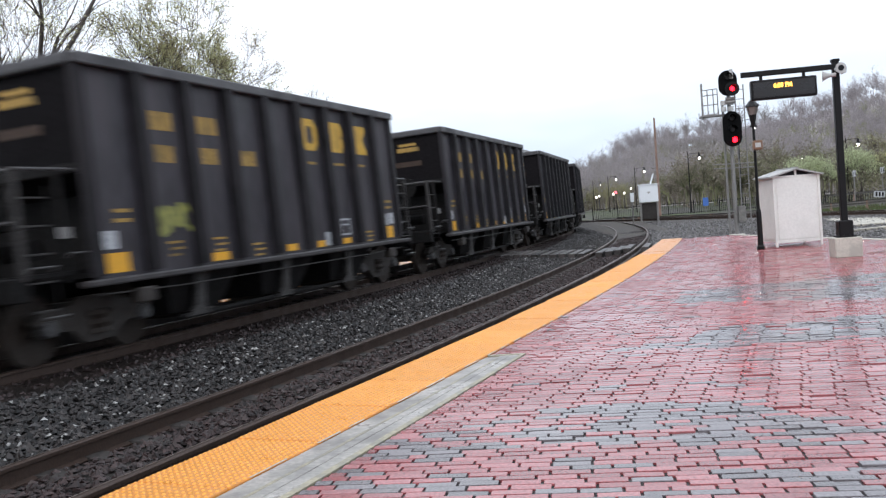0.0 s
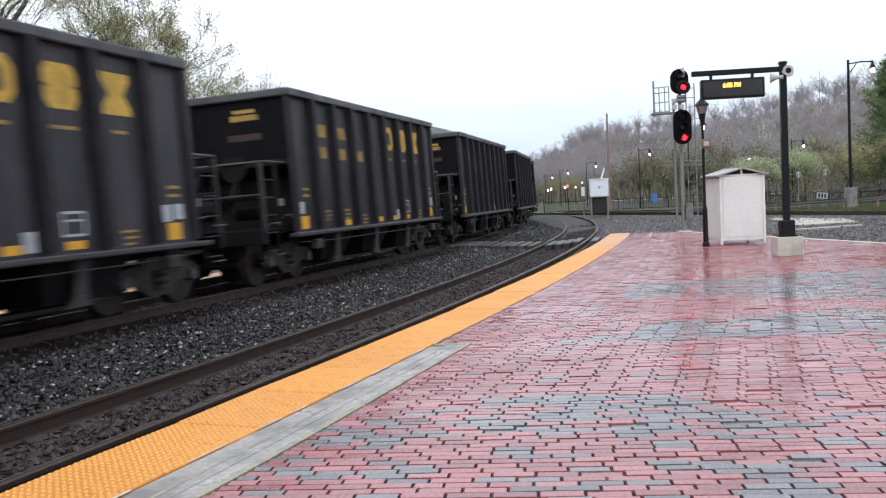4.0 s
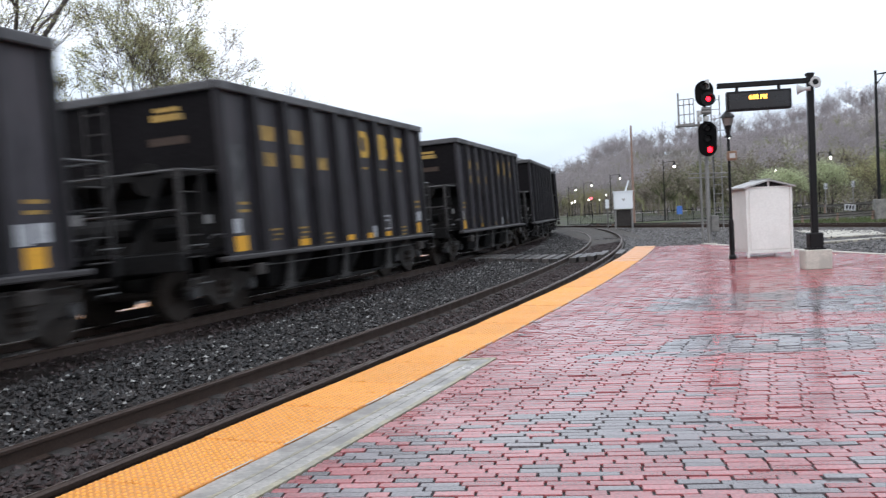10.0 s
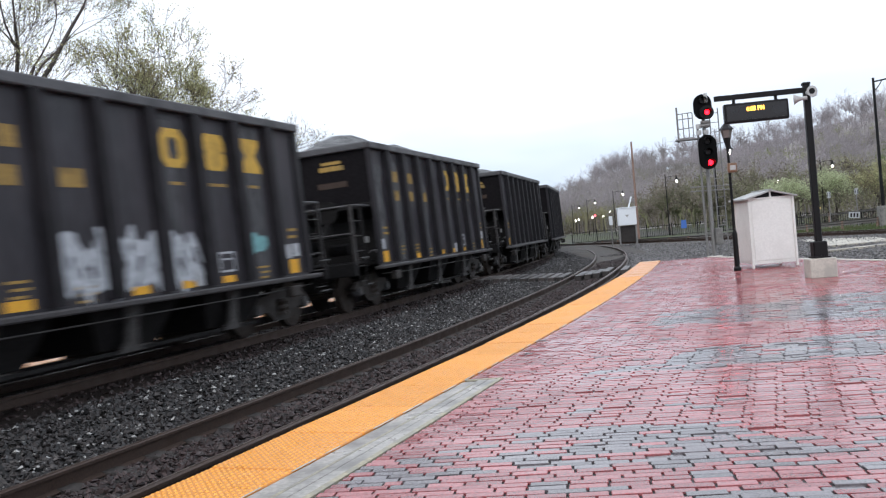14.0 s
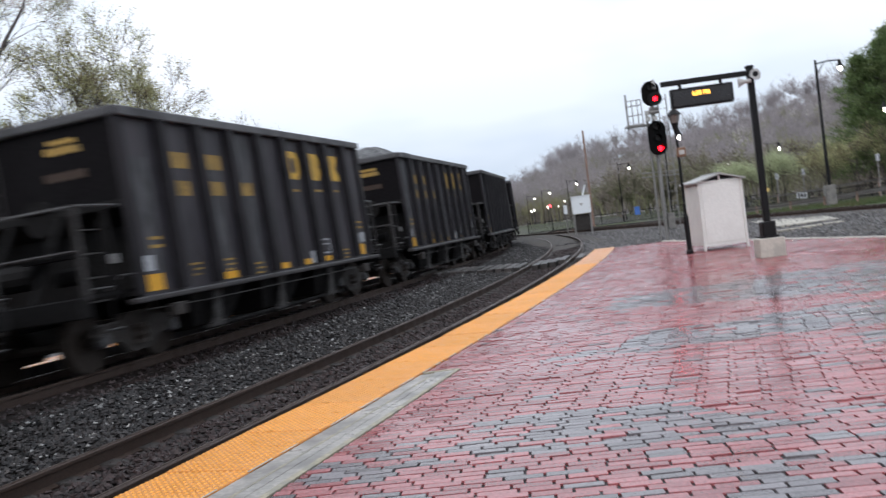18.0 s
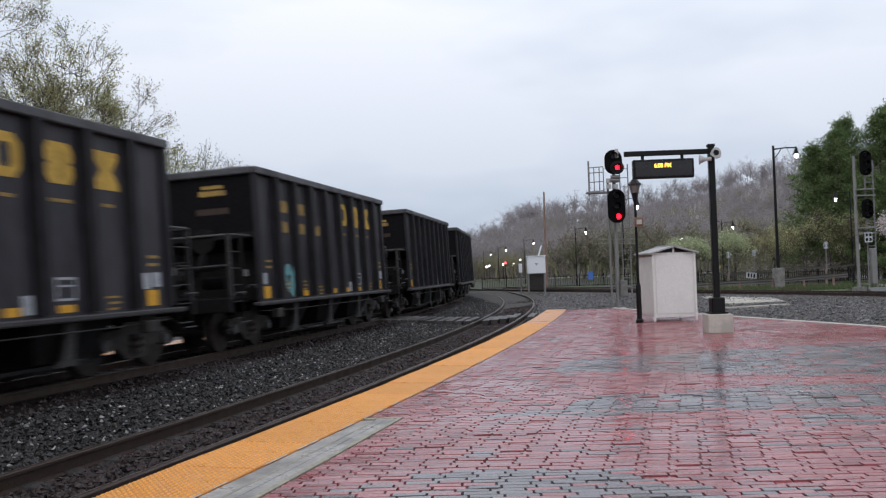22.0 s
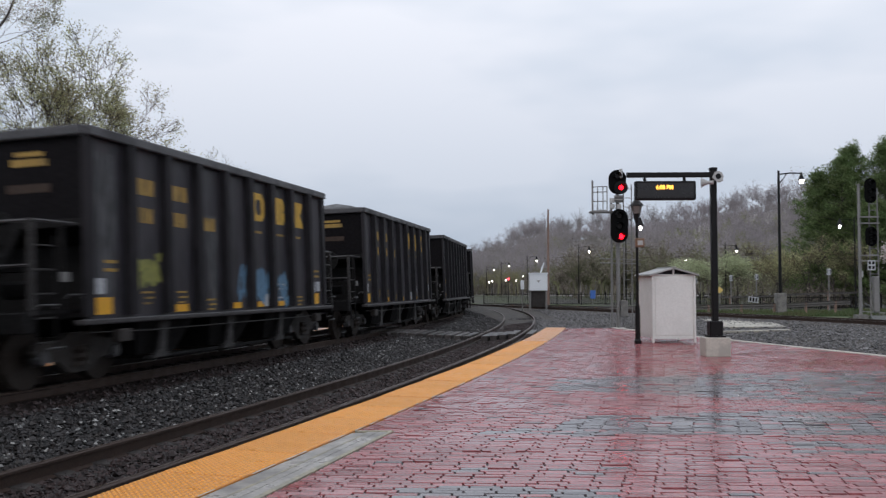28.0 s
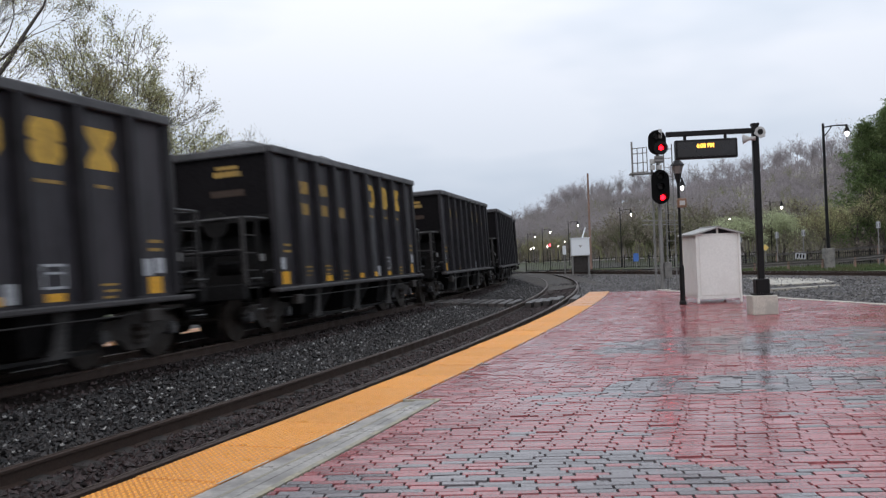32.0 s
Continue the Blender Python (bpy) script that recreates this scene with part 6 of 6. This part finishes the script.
def beam(points, z, name, label, posts, beam_h=0.3, material="steel_rail"):
    """A guard rail: a folded beam along the points, with posts."""
    g = thing(name, (0, 0, 0), label, "guard rail")
    prof = [(0.0, -beam_h / 2), (-0.07, -beam_h * 0.35), (-0.07, -beam_h * 0.15), (0.0, 0), (-0.07, beam_h * 0.15), (-0.07, beam_h * 0.35), (0.0, beam_h / 2)]
    for (x0, y0, z0), (x1, y1, z1) in zip(points[:-1], points[1:]):
        d = Vector((x1 - x0, y1 - y0, 0)).normalized()
        nrm = Vector((d.y, -d.x, 0))
        b = Build()
        for px, py, pz in ((x0, y0, z0), (x1, y1, z1)):
            for o, zz in prof:
                b.v.append((px - nrm.x * o * -1, py - nrm.y * o * -1, pz + zz))
        n = len(prof)
        b.f = [(k, k + 1, n + k + 1, n + k) for k in range(n - 1)]
        part("rail_beam", b, material, g)
        m = max(1, int(math.hypot(x1 - x0, y1 - y0) / posts))
        for k in range(m):
            q = (k + 0.5) / m
            part("post", Build().box((x0 + (x1 - x0) * q, y0 + (y1 - y0) * q + 0.12, (z0 + (z1 - z0) * q + 0.12 - 0.65) / 2), (0.13, 0.16, z0 + (z1 - z0) * q + 0.12 + 0.65), bevel=0.01), "wood_pole", g)
    return g


beam([(2.5, 72, -0.2), (9.0, 61.5, -0.2), (14.5, 60, -0.06), (21.0, 60, 0.09), (25.3, 61, 0.28)], 0, "guard_rail", "long weathered steel guard rail on wooden posts", 2.0)
beam([(17.6, 68, 0.52), (21, 68, 0.56), (24.5, 68, 0.75), (28.7, 68, 0.88)], 0, "guard_rail", "thin steel guard rail by the road", 2.4, 0.16)


def iron_fence(x0, x1, y, z0, z1):
    g = thing("iron_fence", (0, 0, 0), "long black iron picket fence", "fence")
    n = int((x1 - x0) / 2.4)
    for k in range(n + 1):
        x = x0 + (x1 - x0) * k / n
        part("post", Build().box((x, y, (z0 + z1) / 2 + 0.06), (0.1, 0.1, z1 - z0 + 0.12)), "black", g)
        if k < n:
            b = Build()
            w = (x1 - x0) / n
            for zz in (z0 + 0.2, z1 - 0.15):
                b.box((x + w / 2, y, zz), (w - 0.1, 0.05, 0.05))
            for j in range(1, 14):
                b.box((x + w * j / 14, y, (z0 + z1) / 2), (0.035, 0.035, z1 - z0))
            part("fence_panel", b, "black", g)["kind"] = "stuff"


iron_fence(1.0, 27.0, 96, -0.7, 0.65)
iron_fence(14.0, 34.0, 76, -0.6, 0.55)


def post_sign(x, y, z, w, h, material, label, bars=0, tilt=0.0):
    g = thing("road_sign", (x, y, 0), label, "sign")
    part("post", Build().tube([(0, 0.05, -0.6), (0, 0.05, z)], 0.035, 6), "galv", g)
    p = part("panel", Build().box((0, 0, 0), (w, 0.02, h), bevel=0.004), material, g)
    p.matrix_basis = pose(0, 0, z, 0, tilt, 0)
    for k in range(bars):
        q = part("marking", Build().box((0, -0.014, 0), (w * 0.16, 0.004, h * 0.7)), "black", p)
        q.matrix_basis = pose(w * (0.22 + 0.56 * k / max(1, bars - 1) - 0.5), 0, 0)


post_sign(19.75, 64, 0.40, 0.72, 0.40, "plate", "tilted white notice board on a short post", 3, 7)
post_sign(18.2, 64, 1.92, 0.24, 0.40, "plate", "small white parking sign", 2)
post_sign(20.0, 64, 2.0, 0.24, 0.40, "plate", "small white parking sign", 2)
post_sign(25.06, 64, 2.36, 0.30, 0.45, "plate", "small white parking sign", 2)
post_sign(15.7, 64, 1.72, 0.24, 0.36, "plate", "small white parking sign", 2)
post_sign(27.3, 64, 2.2, 0.30, 0.42, "roofing", "small grey sign seen from behind")
post_sign(17.4, 64, 1.08, 0.34, 0.34, "yellow_post", "small yellow diamond sign", 0, 45)
post_sign(12.5, 95, 0.5, 0.55, 0.85, "blue", "blue notice sign by the fence")

# verge, path and bollards by the far track
verge = Build().prism([(10.5, 58), (21.3, 52.8), (26.5, 62.0), (26.8, 66.5), (14, 67)], -0.7, -0.56, axis="z")
tagged(part("verge", verge, "grass"), "bright green grass verge behind the guard rail", "grass", kind="structure")
lawn = Build().prism([(28.5, 62.5), (38, 62), (62, 80), (62, 110), (40, 100)], -0.7, -0.54, axis="z")
tagged(part("lawn", lawn, "grass"), "green lawn under the cherry trees", "grass", kind="structure")
lane = Build().prism([(22.2, 50.5), (26.5, 38.0), (45, 38), (45, 58), (33, 60.2), (30.5, 66), (44, 98), (40.5, 99), (27.2, 63)], -0.7, -0.50, axis="z")
tagged(part("lane", lane, "asphalt"), "wet grey asphalt lane", "lane", kind="structure")
for x, y, z0, z1, r in ((25.65, 47, -0.55, 1.45, 0.15), (34.1, 64, -0.6, 1.2, 0.13), (36.6, 70, -0.6, 1.1, 0.13)):
    g = thing("bollard", (x, y, 0), "yellow-painted steel bollard beside the lane", "bollard", "yellow bollards")
    part("tube", Build().tube([(0, 0, z0), (0, 0, z1 - 0.08), (0, 0, z1 - 0.02), (0, 0, z1)], [r, r, r * 0.8, r * 0.3], 12), "yellow_post", g)
g = thing("plastic_bin", (32.3, 62.2, 0), "low black plastic bin on the grass", "bin")
part("tub", Build().tube([(0, 0, -0.55), (0, 0, -0.1), (0, 0, 0.36)], [0.55, 0.62, 0.70], 14), "bag", g)
part("rim", Build().tube([(0, 0, 0.34), (0, 0, 0.42)], 0.73, 14), "bag", g)


def tufts(rng_seed, region, count, size):
    r = np.random.default_rng(rng_seed)
    x = r.uniform(region[0], region[1], count)
    y = r.uniform(region[2], region[3], count)
    h = size * r.uniform(0.5, 1.4, count)
    a = r.uniform(0, np.pi, count)
    d = np.stack([np.cos(a), np.sin(a), np.zeros(count)], -1) * 0.05
    base = np.stack([x, y, np.full(count, -0.57)], -1)
    tip = base + np.stack([r.normal(0, 0.05, count), r.normal(0, 0.05, count), h], -1)
    V = np.stack([base - d, base + d, tip], 1).reshape(-1, 3)
    me = bpy.data.meshes.new("grass_tufts")
    me.from_pydata(V.tolist(), [], np.arange(count * 3).reshape(-1, 3).tolist())
    me.materials.append(M["grass"])
    tagged(new("grass_tufts", me), "short spring grass blades", "grass", kind="stuff")


tufts(1, (15, 26, 57, 66), 9000, 0.22)
tufts(2, (29, 40, 63, 72), 9000, 0.2)


def motions():
    """Drive the coal train along the main track."""
    for k, car in enumerate(cars):
        n = k + FIRST
        walk(car, [(t, car_pose(n, t)) for t in np.arange(0, 32.01, 0.5).tolist()])


bricks()
motions()
